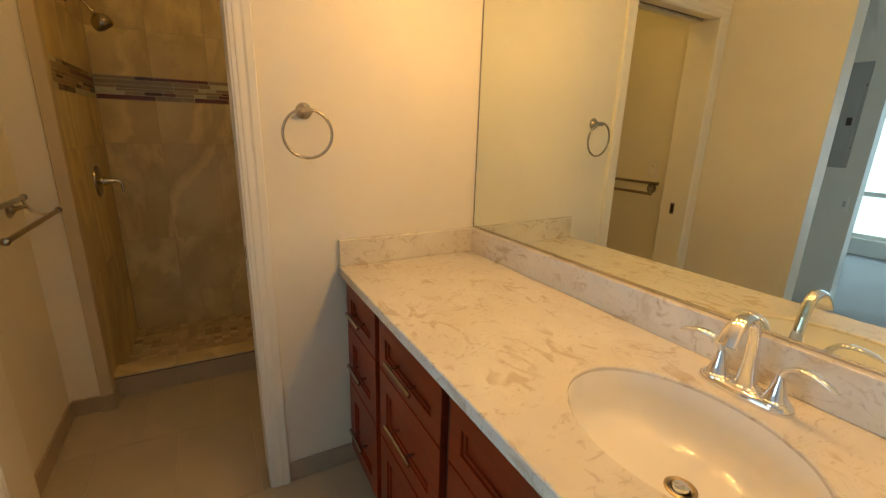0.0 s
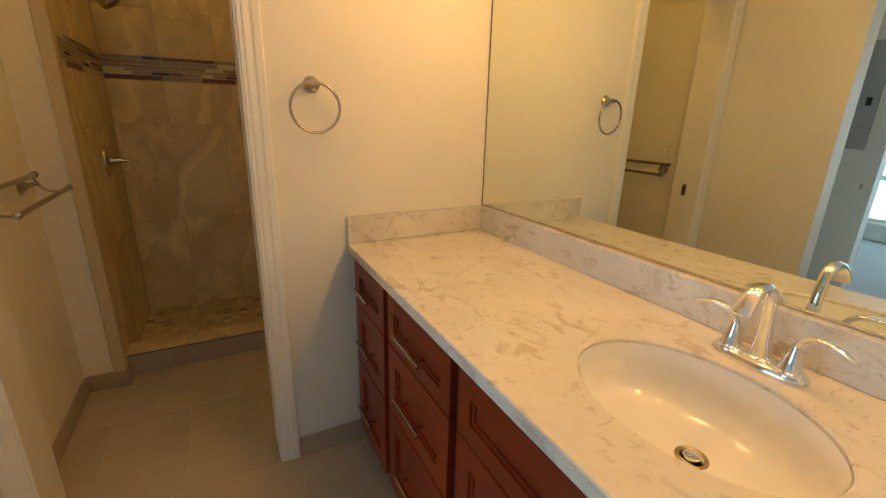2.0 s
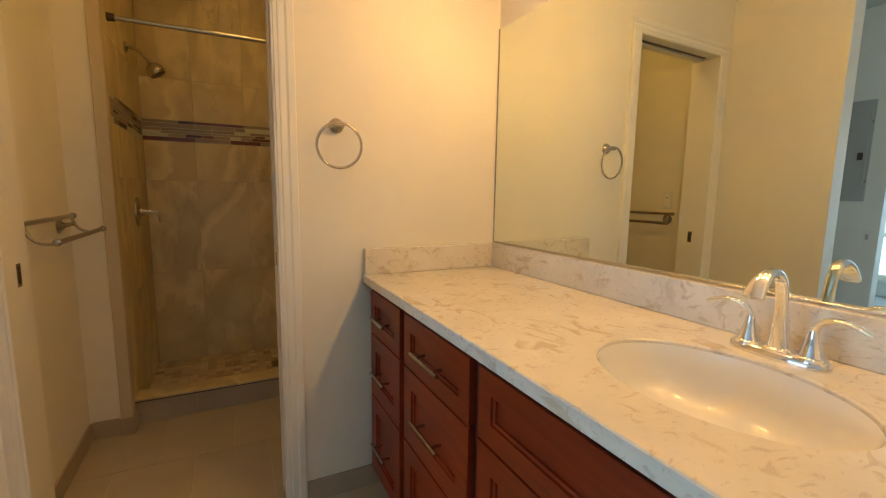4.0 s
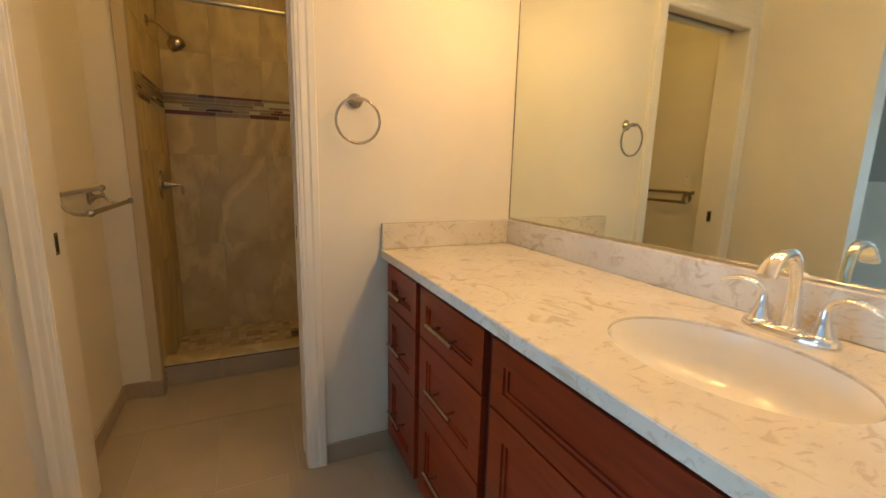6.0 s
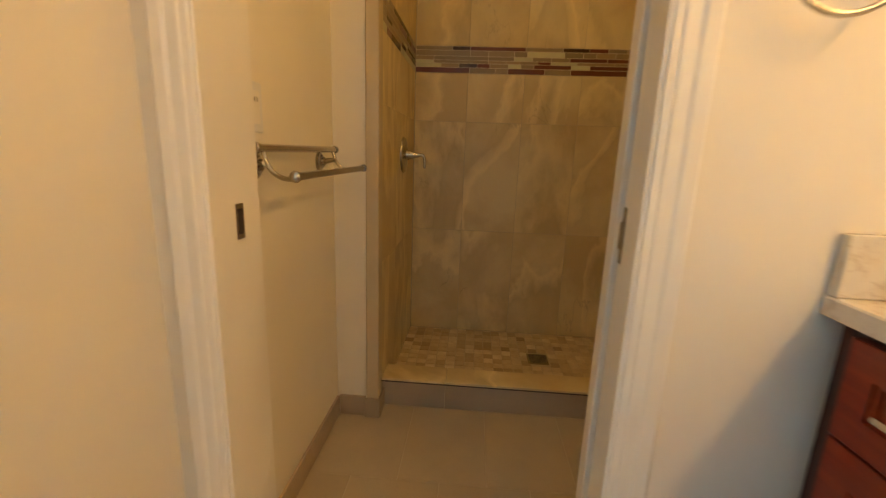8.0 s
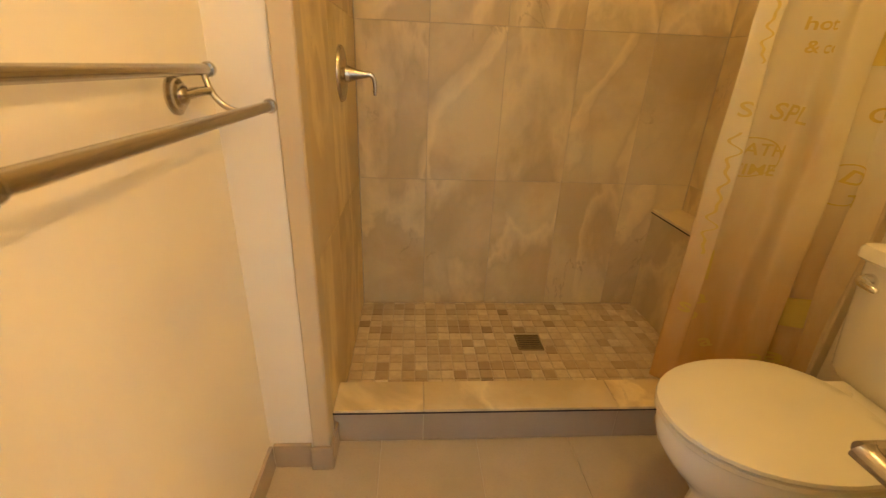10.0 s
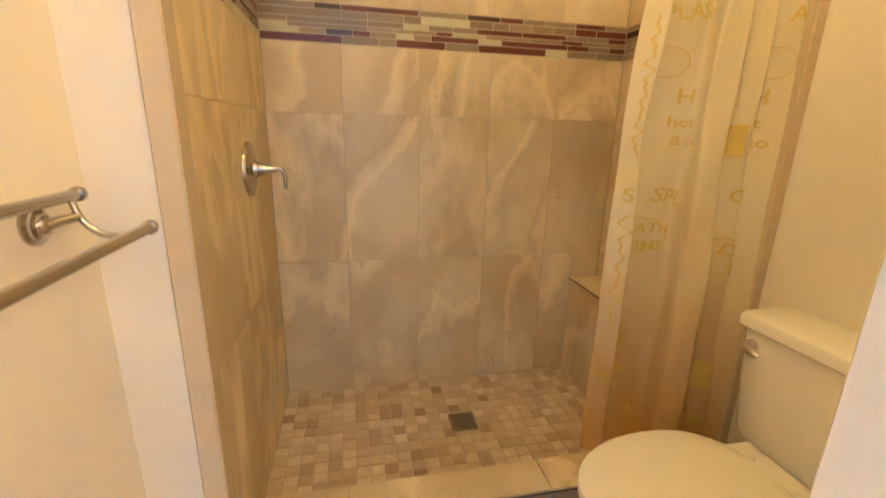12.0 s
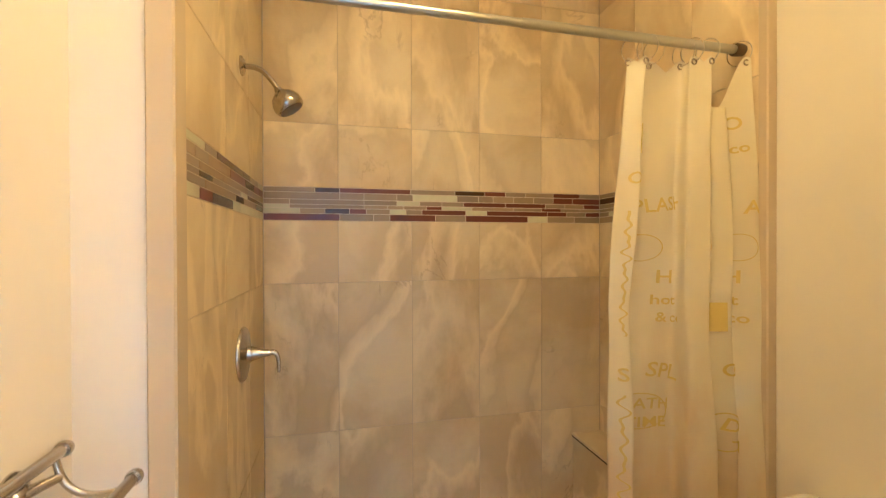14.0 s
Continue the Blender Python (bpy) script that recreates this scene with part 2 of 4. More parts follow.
def box(bm, lo, hi, bevel=0.0, seg=1):
    """A box from corner to corner, its edges rounded."""
    lo, hi = [min(a, b) for a, b in zip(lo, hi)], [max(a, b) for a, b in zip(lo, hi)]
    r = bmesh.ops.create_cube(bm, size=1)["verts"]
    for v in r:
        v.co = [(a + b) / 2 + c * (b - a) for a, b, c in zip(lo, hi, v.co)]
    if bevel:
        es = list({e for v in r for e in v.link_edges})
        bmesh.ops.bevel(bm, geom=es, offset=bevel, segments=seg, affect="EDGES", profile=0.5)
    return bm


def boxes(*spec, bevel=0.0):
    bm = bmesh.new()
    for lo, hi in spec:
        box(bm, lo, hi, bevel)
    return bm


def loft(rings, caps=True, closed=True):
    """Skin a row of rings of equal length."""
    bm = bmesh.new()
    vs = [[bm.verts.new(p) for p in r] for r in rings]
    n = len(rings[0])
    for a, b in zip(vs, vs[1:]):
        for i in range(n if closed else n - 1):
            j = (i + 1) % n
            bm.faces.new((a[i], a[j], b[j], b[i]))
    if caps and closed:
        bm.faces.new(vs[0][::-1])
        bm.faces.new(vs[-1])
    bmesh.ops.recalc_face_normals(bm, faces=bm.faces)
    return bm


def tube(points, radii, n=12):
    """A round bar along points, with a radius for each or one for all."""
    pts = [Vector(p) for p in points]
    if not isinstance(radii, (list, tuple)):
        radii = [radii] * len(pts)
    rings, side = [], None
    for i, p in enumerate(pts):
        d = (pts[min(i + 1, len(pts) - 1)] - pts[max(i - 1, 0)]).normalized()
        side = d.orthogonal().normalized() if side is None else (side - d * side.dot(d)).normalized()
        up = d.cross(side)
        rings.append([p + radii[i] * (math.cos(a) * side + math.sin(a) * up) for a in [2 * math.pi * q / n for q in range(n)]])
    return loft(rings)


def curve3(a, b, c, d, n=10):
    """Points on a Bezier arc."""
    a, b, c, d = Vector(a), Vector(b), Vector(c), Vector(d)
    return [(1 - t) ** 3 * a + 3 * t * (1 - t) ** 2 * b + 3 * t * t * (1 - t) * c + t ** 3 * d for t in [i / n for i in range(n + 1)]]


def turned(origin, axis, profile, n=24):
    """A lathe shape: profile rows of (height along axis, radius)."""
    o, ax = Vector(origin), Vector(axis).normalized()
    s = ax.orthogonal().normalized()
    u = ax.cross(s)
    return loft([[o + ax * h + max(r, 1e-4) * (math.cos(q) * s + math.sin(q) * u) for q in [2 * math.pi * i / n for i in range(n)]] for h, r in profile])


def ring_shape(centre, normal, R, r, n=48, m=10):
    c, nn = Vector(centre), Vector(normal).normalized()
    s = nn.orthogonal().normalized()
    u = nn.cross(s)
    bm = bmesh.new()
    vs = []
    for i in range(n):
        a = 2 * math.pi * i / n
        d = math.cos(a) * s + math.sin(a) * u
        vs.append([bm.verts.new(c + d * (R + r * math.cos(q)) + nn * r * math.sin(q)) for q in [2 * math.pi * j / m for j in range(m)]])
    for i in range(n):
        for j in range(m):
            bm.faces.new((vs[i][j], vs[(i + 1) % n][j], vs[(i + 1) % n][(j + 1) % m], vs[i][(j + 1) % m]))
    bmesh.ops.recalc_face_normals(bm, faces=bm.faces)
    return bm


def to_mesh(bm, name, mat, smooth=False, origin=None):
    if origin is not None:
        bmesh.ops.translate(bm, verts=bm.verts, vec=-Vector(origin))
    me = bpy.data.meshes.new(name)
    bm.to_mesh(me)
    bm.free()
    me.materials.append(mat)
    if smooth:
        me.polygons.foreach_set("use_smooth", [True] * len(me.polygons))
        me.set_sharp_from_angle(angle=radians(smooth if smooth > 1 else 40))
    return me


def structure(name, bm, mat, label, category, smooth=False):
    return tagged(new(name, to_mesh(bm, name, mat, smooth)), label, category, kind="structure")


def thing(name, base, label, category, group=""):
    ob = new(name)
    ob.empty_display_size = 0.05
    ob.location = base
    return tagged(ob, label, category, group)


def part(name, bm, mat, parent, label="", smooth=False):
    """One mesh under a thing or a part; its geometry is given in world places."""
    top = parent
    while top.parent:
        top = top.parent
    ob = new(name, to_mesh(bm, name, mat, smooth, top.location))
    ob.parent = parent
    return tagged(ob, label)


def slant(bm):
    """The vanity wall is not quite square to the end wall: it falls back away from the corner."""
    for v in bm.verts:
        v.co.x -= 0.020 * (v.co.y - 1.5)
    return bm


# ---- the shell: vanity nook, toilet room, shower, bedroom beyond ----
TOP = 2.70
structure("floor", boxes(((-0.80, -1.3, -0.2), (1.3, 3.5, -0.0025))), M_FGROUT, "beige porcelain tiled bathroom floor", "floor")
floor = bpy.data.objects["floor"]
structure("floor_bedroom", boxes(((-5.4, -3.2, -0.2), (-0.80, 3.9, 0.004)), ((-0.80, -3.2, -0.2), (1.3, -1.3, 0.004))), M_CARPET, "grey cut-pile carpet in the bedroom", "carpet")
structure("ceiling", boxes(((-5.4, -3.2, TOP), (1.3, 3.9, TOP + 0.12))), M_CEIL, "plain off-white plaster ceiling", "ceiling")
structure("wall_east", boxes(((1.04, -3.2, 0), (1.3, -1.95, TOP)), ((1.04, -1.95, 0), (1.3, -1.2, 0.4)), ((1.04, -1.95, 2.1), (1.3, -1.2, TOP)), ((1.06, 1.66, 0), (1.3, 2.50, TOP))), M_WALL, "cream painted wall behind the vanity mirror and toilet", "wall")
structure("wall_vanity", slant(boxes(((1.04, -1.2, 0), (1.3, 1.66, TOP)))), M_WALL, "cream painted wall behind the vanity mirror", "wall")
END_LABEL = "cream painted wall with a pocket door opening"
structure("wall_end", boxes(((0.15, 1.50, 0), (1.04, 1.552, TOP)), ((0.15, 1.608, 0), (1.06, 1.642, TOP)), ((0.90, 1.552, 0), (1.04, 1.608, TOP))), M_WALL, END_LABEL, "wall")
structure("wall_end_2", boxes(((-0.82, 1.50, 0), (-0.61, 1.66, TOP))), M_WALL, END_LABEL, "wall")
structure("wall_end_3", boxes(((-0.61, 1.50, 2.065), (0.15, 1.642, TOP))), M_WALL, END_LABEL, "wall")
structure("wall_west", boxes(((-0.82, 0.93, 0), (-0.70, 1.50, TOP))), M_WALL, "cream painted stub wall beside the bedroom opening", "wall")
structure("wall_toilet_room", boxes(((-0.82, 1.66, 0), (-0.665, 2.38, TOP)), ((-0.82, 2.38, 0), (-0.535, 2.43, TOP))), M_WALL, "cream painted toilet room wall with a short pier", "wall")
structure("wall_hall", boxes(((-2.62, 1.22, 0), (-2.5, 3.8, TOP))), M_HALL, "white painted wall end in daylight", "wall")
structure("wall_south", boxes(((-5.4, -3.3, 0), (1.3, -3.2, TOP))), M_HALL, "white painted bedroom wall", "wall")
structure("wall_nook", boxes(((0.40, -0.62, 0), (1.12, -0.50, TOP))), M_WALL, "cream painted return wall at the vanity end", "wall")
structure("wall_north", boxes(((-5.4, 3.8, 0), (-0.82, 3.9, TOP)), ((-0.90, 1.66, 0), (-0.82, 3.8, TOP))), M_HALL, "white painted wall closing the hall", "wall")
WY0, WY1, WZ0, WZ1 = -0.6, 2.3, 0.22, 2.1
structure("wall_window", boxes(((-5.4, -3.2, 0), (-5.2, WY0, TOP)), ((-5.4, WY1, 0), (-5.2, 3.8, TOP)), ((-5.4, WY0, 0), (-5.2, WY1, WZ0)), ((-5.4, WY0, WZ1), (-5.2, WY1, TOP))),
          M_HALL, "white painted bedroom wall with a wide window", "wall")
structure("ground", boxes(((-120, -120, -0.6), (120, 120, -0.4))), M_GROUND, "dark ground outside the window", "ground")
win = tagged(new("window_1"), "wide white-framed window added out of view to light the hall wall", "window", kind="structure")
part("window_sill", boxes(((-5.20, WY0 - 0.03, WZ0 - 0.03), (-5.14, WY1 + 0.03, WZ0))), M_TRIM, win)
part("window_frame", boxes(((-5.25, WY0, WZ0), (-5.21, WY0 + 0.05, WZ1)), ((-5.25, WY1 - 0.05, WZ0), (-5.21, WY1, WZ1)), ((-5.25, WY0 + 0.05, WZ0), (-5.21, WY1 - 0.05, WZ0 + 0.05)),
                           ((-5.25, WY0 + 0.05, WZ1 - 0.05), (-5.21, WY1 - 0.05, WZ1)), ((-5.25, 0.82, WZ0 + 0.05), (-5.21, 0.88, WZ1 - 0.05)),
                           ((-5.245, WY0 + 0.05, 0.74), (-5.215, 0.82, 0.80)), ((-5.245, 0.88, 0.74), (-5.215, WY1 - 0.05, 0.80))), M_TRIM, win)
for y0, y1 in ((WY0 + 0.05, 0.82), (0.88, WY1 - 0.05)):
    for z0, z1 in ((WZ0 + 0.05, 0.74), (0.80, WZ1 - 0.05)):
        p = part("pane", boxes(((-5.233, y0, z0), (-5.229, y1, z1))), M_GLASS, win)
        p.visible_shadow = False

# unseen window, added to hold the lamp that lights the hall wall
added_win = tagged(new("added_window"), "white-framed window added out of view to light the hall wall", "window", kind="structure")
part("window_frame", boxes(((1.06, -1.95, 0.4), (1.10, -1.90, 2.1)), ((1.06, -1.25, 0.4), (1.10, -1.2, 2.1)), ((1.06, -1.90, 0.4), (1.10, -1.25, 0.45)), ((1.06, -1.90, 2.05), (1.10, -1.25, 2.1)),
                           ((1.06, -1.605, 0.45), (1.10, -1.545, 2.05))), M_TRIM, added_win)
for y0, y1 in ((-1.90, -1.605), (-1.545, -1.25)):
    p = part("pane", boxes(((1.078, y0, 0.45), (1.082, y1, 2.05))), M_GLASS, added_win)
    p.visible_shadow = False

# shower shell; the faces stand a hair behind the tiles as grout
SX0, SX1, SY0, SY1 = -0.4975, 1.03, 2.585, 3.317
sh_back = structure("shower_wall_back", boxes(((-0.90, SY1 + 0.0025, 0), (1.3, 3.5, TOP))), M_GROUT, "beige marble-look tiled back wall of the shower", "wall")
sh_left = structure("shower_wall_left", boxes(((-0.82, 2.43, 0), (SX0 - 0.0025, SY1 + 0.0025, TOP))), M_GROUT, "beige marble-look tiled shower wall with the valve", "wall")
sh_right = structure("shower_wall_right", boxes(((SX1 + 0.0025, 2.50, 0), (1.3, SY1 + 0.0025, TOP))), M_GROUT, "beige marble-look tiled shower wall behind the curtain", "wall")
sh_floor = structure("shower_floor", boxes(((SX0 - 0.002, SY0 - 0.02, -0.1), (SX1 + 0.002, SY1 + 0.002, 0.0065))), M_GROUT, "tumbled stone mosaic shower floor", "floor")
structure("shower_edge_trim", boxes(((-0.541, 2.368, 0.0), (-0.490, 2.432, TOP)), bevel=0.004), M_TAN_SHADED, "tan trim strip edging the shower opening, darkened for its dimmer light", "trim")
structure("shower_edge_trim_2", boxes(((1.024, 2.470, 0.13), (1.0605, 2.502, TOP)), bevel=0.004), M_TAN_SHADED, "tan trim strip edging the shower opening, darkened for its dimmer light", "trim")

# doorway: jambs with a pocket slot, moulded casing
structure("door_jamb_left", boxes(((-0.612, 1.493, 0), (-0.59, 1.667, 2.045)), bevel=0.002), M_TRIM, "white painted door jamb with a latch plate", "door frame")
structure("door_jamb_right", boxes(((0.13, 1.493, 0), (0.152, 1.556, 2.045)), ((0.13, 1.604, 0), (0.152, 1.646, 2.045)), bevel=0.002), M_TRIM, "white painted split jamb of the pocket door", "door frame")
structure("door_head", boxes(((-0.612, 1.493, 2.045), (0.152, 1.556, 2.067)), ((-0.612, 1.604, 2.045), (0.152, 1.646, 2.067)), bevel=0.002), M_TRIM, "white painted split door head with a dark track slot", "door frame")
structure("door_track", boxes(((-0.59, 1.557, 2.058), (0.13, 1.603, 2.066))), M_DARKMETAL, "dark metal pocket door track", "door track")


def casing(name, x0, x1, z0, z1, upright, y_face, out):
    """A moulded board: one softly stepped profile drawn along its length, thick edge away from the opening."""
    prof = ((0.0, -0.004), (0.0, 0.009), (0.04, 0.011), (0.20, 0.0115), (0.24, 0.0135), (0.30, 0.0140), (0.55, 0.0130), (0.60, 0.0145), (0.66, 0.0165), (0.95, 0.0170), (1.0, 0.0145), (1.0, -0.004))
    ends = []
    for e in (0, 1):
        if upright:
            ends.append([(x0 + (x1 - x0) * a, y_face + out * d, (z0, z1)[e]) for a, d in prof])
        else:
            ends.append([((x0, x1)[e], y_face + out * d, z0 + (z1 - z0) * a) for a, d in prof])
    return structure(name, loft(ends), M_TRIM, "white painted moulded door casing", "trim")


casing("casing_right", 0.137, 0.205, 0, 2.05, True, 1.50, -1)
casing("casing_left", -0.597, -0.662, 0, 2.05, True, 1.50, -1)
casing("casing_head", -0.662, 0.205, 2.05, 2.115, False, 1.50, -1)
casing("casing_inner_right", 0.153, 0.215, 0, 2.05, True, 1.642, 1)
casing("casing_inner_head", -0.60, 0.215, 2.05, 2.115, False, 1.642, 1)

# tile skirting
for nm, lo, hi in (("baseboard", (-0.70, 0.93, 0), (-0.689, 1.498, 0.087)), ("baseboard_2", (0.207, 1.489, 0), (0.50, 1.50, 0.087)), ("baseboard_3", (-0.665, 1.69, 0), (-0.654, 2.369, 0.087)),
                   ("baseboard_4", (-0.654, 2.369, 0), (-0.546, 2.38, 0.087)), ("baseboard_5", (-0.546, 2.357, 0), (-0.484, 2.366, 0.087)), ("baseboard_6", (-0.4895, 2.366, 0), (-0.482, 2.457, 0.087)),
                   ("baseboard_7", (1.049, 1.665, 0), (1.06, 2.45, 0.087))):
    structure(nm, boxes((lo, hi), bevel=0.0015), M_BTILE, "grey-beige porcelain tile skirting with grouted top", "baseboard")

# pocket door, slid into its slot
door = thing("pocket_door", (0.5, 1.58, 0.01), "white painted door slid into its wall pocket, edge showing", "door")
part("door_slab", boxes(((0.139, 1.563, 0.01), (0.86, 1.597, 2.04)), bevel=0.002), M_TRIM, door)
part("edge_pull", boxes(((0.1365, 1.568, 0.905), (0.1395, 1.592, 1.01)), ((0.128, 1.572, 0.935), (0.1368, 1.577, 0.985)), bevel=0.001), M_NICKEL, door, "brushed nickel edge pull")
strike = thing("strike_plate", (-0.59, 1.585, 0.92), "dark bronze latch plate let into the door jamb", "latch plate")
part("plate", boxes(((-0.5905, 1.572, 0.915), (-0.5875, 1.598, 0.985)), bevel=0.0008), M_NICKEL, strike)
part("latch_hole", boxes(((-0.5876, 1.577, 0.925), (-0.5868, 1.593, 0.975))), M_DARK, strike)

# ---- vanity ----
CT = 0.892
YA, YB = -0.47, 1.4985
SC, SA, SB = (0.737, 0.325), 0.166, 0.220          # sink centre and half-axes


def counter_mesh():
    """A slab with an oval hole for the basin."""
    n = 64
    outer, inner = [], []
    x0, x1, y0, y1 = 0.438, 1.036, YA, YB
    for i in range(n):
        a = 2 * math.pi * (i + 0.5) / n
        c, s = math.cos(a), math.sin(a)
        inner.append((SC[0] + SA * c, SC[1] + SB * s))
        t = min(((x1 if c > 0 else x0) - SC[0]) / c if abs(c) > 1e-6 else 9e9, ((y1 if s > 0 else y0) - SC[1]) / s if abs(s) > 1e-6 else 9e9)
        outer.append((SC[0] + t * c, SC[1] + t * s))
    for cx, cy in ((x0, y0), (x0, y1), (x1, y0), (x1, y1)):
        i = min(range(n), key=lambda q: (outer[q][0] - cx) ** 2 + (outer[q][1] - cy) ** 2)
        outer[i] = (cx, cy)
    rings = [[(x, y, CT - 0.032) for x, y in inner], [(x, y, CT - 0.003) for x, y in inner],
             [(SC[0] + (x - SC[0]) * 1.015, SC[1] + (y - SC[1]) * 1.015, CT) for x, y in inner],
             [(x + (0.003 if x == x0 else 0), y, CT) for x, y in outer], [(x, y, CT - 0.003) for x, y in outer], [(x, y, CT - 0.032) for x, y in outer]]
    rings.append(rings[0])
    bm = loft(rings, caps=False)
    bmesh.ops.remove_doubles(bm, verts=bm.verts, dist=1e-5)
    for v in bm.verts:
        if v.co.x > x1 - 0.001:
            v.co.x -= 0.020 * (v.co.y - 1.5)
    bmesh.ops.recalc_face_normals(bm, faces=bm.faces)
    return bm


top = thing("vanity_worktop", (0.7, 0.5, CT - 0.032), "cream quartz worktop with grey-brown flecks on the vanity", "worktop")
part("slab", counter_mesh(), M_QUARTZ, top)
part("backsplash", slant(boxes(((1.0165, YA, CT + 0.0005), (1.036, 1.478, CT + 0.103)), bevel=0.002)), M_QUARTZ, top)
part("side_splash", boxes(((0.441, 1.4785, CT + 0.0005), (1.036, 1.4985, CT + 0.103)), bevel=0.002), M_QUARTZ, top)

basin = thing("sink_basin", (SC[0], SC[1], CT - 0.15), "white oval undermount porcelain wash basin", "sink")


def basin_mesh():
    n, rings = 64, []
    prof = [(1.0, -0.010), (0.993, -0.009), (0.985, -0.014), (0.955, -0.045), (0.90, -0.08), (0.80, -0.103), (0.62, -0.118), (0.4, -0.124), (0.2, -0.127), (0.1, -0.128)]
    back = [(0.1, -0.136), (0.5, -0.132), (0.86, -0.112), (0.985, -0.06), (1.0, -0.03)]
    for f, z in prof + back:
        rings.append([(SC[0] + 0.02 * (1 - f) + SA * f * math.cos(a), SC[1] - 0.015 * (1 - f) + SB * f * math.sin(a), CT + z) for a in [2 * math.pi * i / n for i in range(n)]])
    rings.append(rings[0])
    bm = loft(rings, caps=False)
    bmesh.ops.remove_doubles(bm, verts=bm.verts, dist=1e-5)
    return bm


part("bowl", basin_mesh(), M_PORC, basin, smooth=60)
DX, DY, DZ = SC[0] + 0.018, SC[1] - 0.014, CT - 0.129
part("drain_ring", turned((DX, DY, DZ), (0, 0, 1), [(-0.004, 0.029), (0.003, 0.029), (0.0045, 0.025), (0.002, 0.0205), (-0.004, 0.020)], 32), M_TARNISH, basin, "dark tarnished drain ring", True)
part("stopper", turned((DX, DY, DZ), (0, 0, 1), [(-0.002, 0.014), (0.006, 0.0155), (0.009, 0.0135), (0.010, 0.002)], 28), M_CHROME, basin, "chrome pop-up stopper", True)

# faucet, two levers on one plate
FX, FY = 0.962, 0.335
fau = thing("faucet", (FX, FY, CT), "polished chrome two-lever basin faucet with arched spout", "faucet")


def oval_plate():
    rings = []
    for z, f in ((0, 1.0), (0.006, 1.0), (0.014, 0.94), (0.018, 0.80)):
        rings.append([(FX + (0.031 * f) * math.copysign(abs(math.cos(a)) ** 0.8, math.cos(a)), FY + 0.089 * (1 - (1 - f) * 0.4) * math.copysign(abs(math.sin(a)) ** 0.7, math.sin(a)), CT + z)
                      for a in [2 * math.pi * i / 48 for i in range(48)]])
    return loft(rings)


part("base_plate", oval_plate(), M_CHROME, fau, smooth=50)


def ribbon(points, widths, thick, n=20):
    """A softly oval bar in the upright plane of the spout: widths along y, thick across the bend."""
    rings = []
    for i, p in enumerate(points):
        d = (points[min(i + 1, len(points) - 1)] - points[max(i - 1, 0)]).normalized()
        up = Vector((0, 1, 0)).cross(d)
        ring = []
        for q in range(n):
            c, q2 = math.cos(2 * math.pi * q / n), math.sin(2 * math.pi * q / n)
            ring.append(p + Vector((0, 1, 0)) * widths[i] * math.copysign(abs(c) ** 0.8, c) + up * thick[i] * math.copysign(abs(q2) ** 0.8, q2))
        rings.append(ring)
    return loft(rings)


rise = curve3((FX + 0.004, FY, CT + 0.014), (FX + 0.002, FY, CT + 0.07), (FX - 0.004, FY, CT + 0.115), (FX - 0.010, FY, CT + 0.140), 8)
bend = curve3((FX - 0.010, FY, CT + 0.140), (FX - 0.020, FY, CT + 0.186), (FX - 0.078, FY, CT + 0.196), (FX - 0.112, FY, CT + 0.134), 14)
pts = rise + bend[1:]
wid = [0.0215, 0.018, 0.015, 0.013, 0.012, 0.0115, 0.011, 0.011, 0.011] + [0.011 + 0.008 * (i / 13) ** 1.6 for i in range(14)]
thk = [0.020, 0.017, 0.0155, 0.014, 0.0125, 0.011, 0.010, 0.0095, 0.009] + [0.009 - 0.0005 * i / 13 for i in range(14)]
part("spout", ribbon(pts, wid, thk), M_CHROME, fau, smooth=60)
part("spout_collar", turned((FX + 0.004, FY, CT + 0.012), (0, 0, 1), [(0, 0.028), (0.005, 0.0275), (0.009, 0.0245), (0.011, 0.020)], 28), M_CHROME, fau, smooth=True)
part("lift_rod", turned((FX + 0.023, FY, CT + 0.015), (0, 0, 1), [(0, 0.003), (0.05, 0.003), (0.052, 0.006), (0.06, 0.006), (0.063, 0.003)], 14), M_CHROME, fau, smooth=True)
for sgn in (-1, 1):
    hy = FY + sgn * 0.055
    cone = part("lever_base", turned((FX, hy, CT + 0.012), (0, 0, 1), [(0, 0.0275), (0.006, 0.027), (0.009, 0.0245), (0.0105, 0.0215), (0.026, 0.0155), (0.046, 0.0105), (0.060, 0.008)], 24), M_CHROME, fau, smooth=True)
    arc = curve3((FX, hy, CT + 0.066), (FX - 0.001, hy + sgn * 0.002, CT + 0.100), (FX - 0.006, hy + sgn * 0.045, CT + 0.112), (FX - 0.012, hy + sgn * 0.088, CT + 0.086), 14)
    rings = []
    for i, p in enumerate(arc):
        d = (arc[min(i + 1, 14)] - arc[max(i - 1, 0)]).normalized()
        side = Vector((1, 0, 0))
        side = (side - d * side.dot(d)).normalized()
        up = side.cross(d)
        f = i / 14
        w = 0.0075 + 0.0045 * math.sin(math.pi * f) ** 2 * f * 1.4 if i < 14 else 0.004
        h = 0.0075 - 0.0035 * f if i < 14 else 0.002
        rings.append([p + side * w * math.cos(2 * math.pi * q / 14) + up * h * math.sin(2 * math.pi * q / 14) for q in range(14)])
    part("lever", loft(rings), M_CHROME, cone, smooth=60)


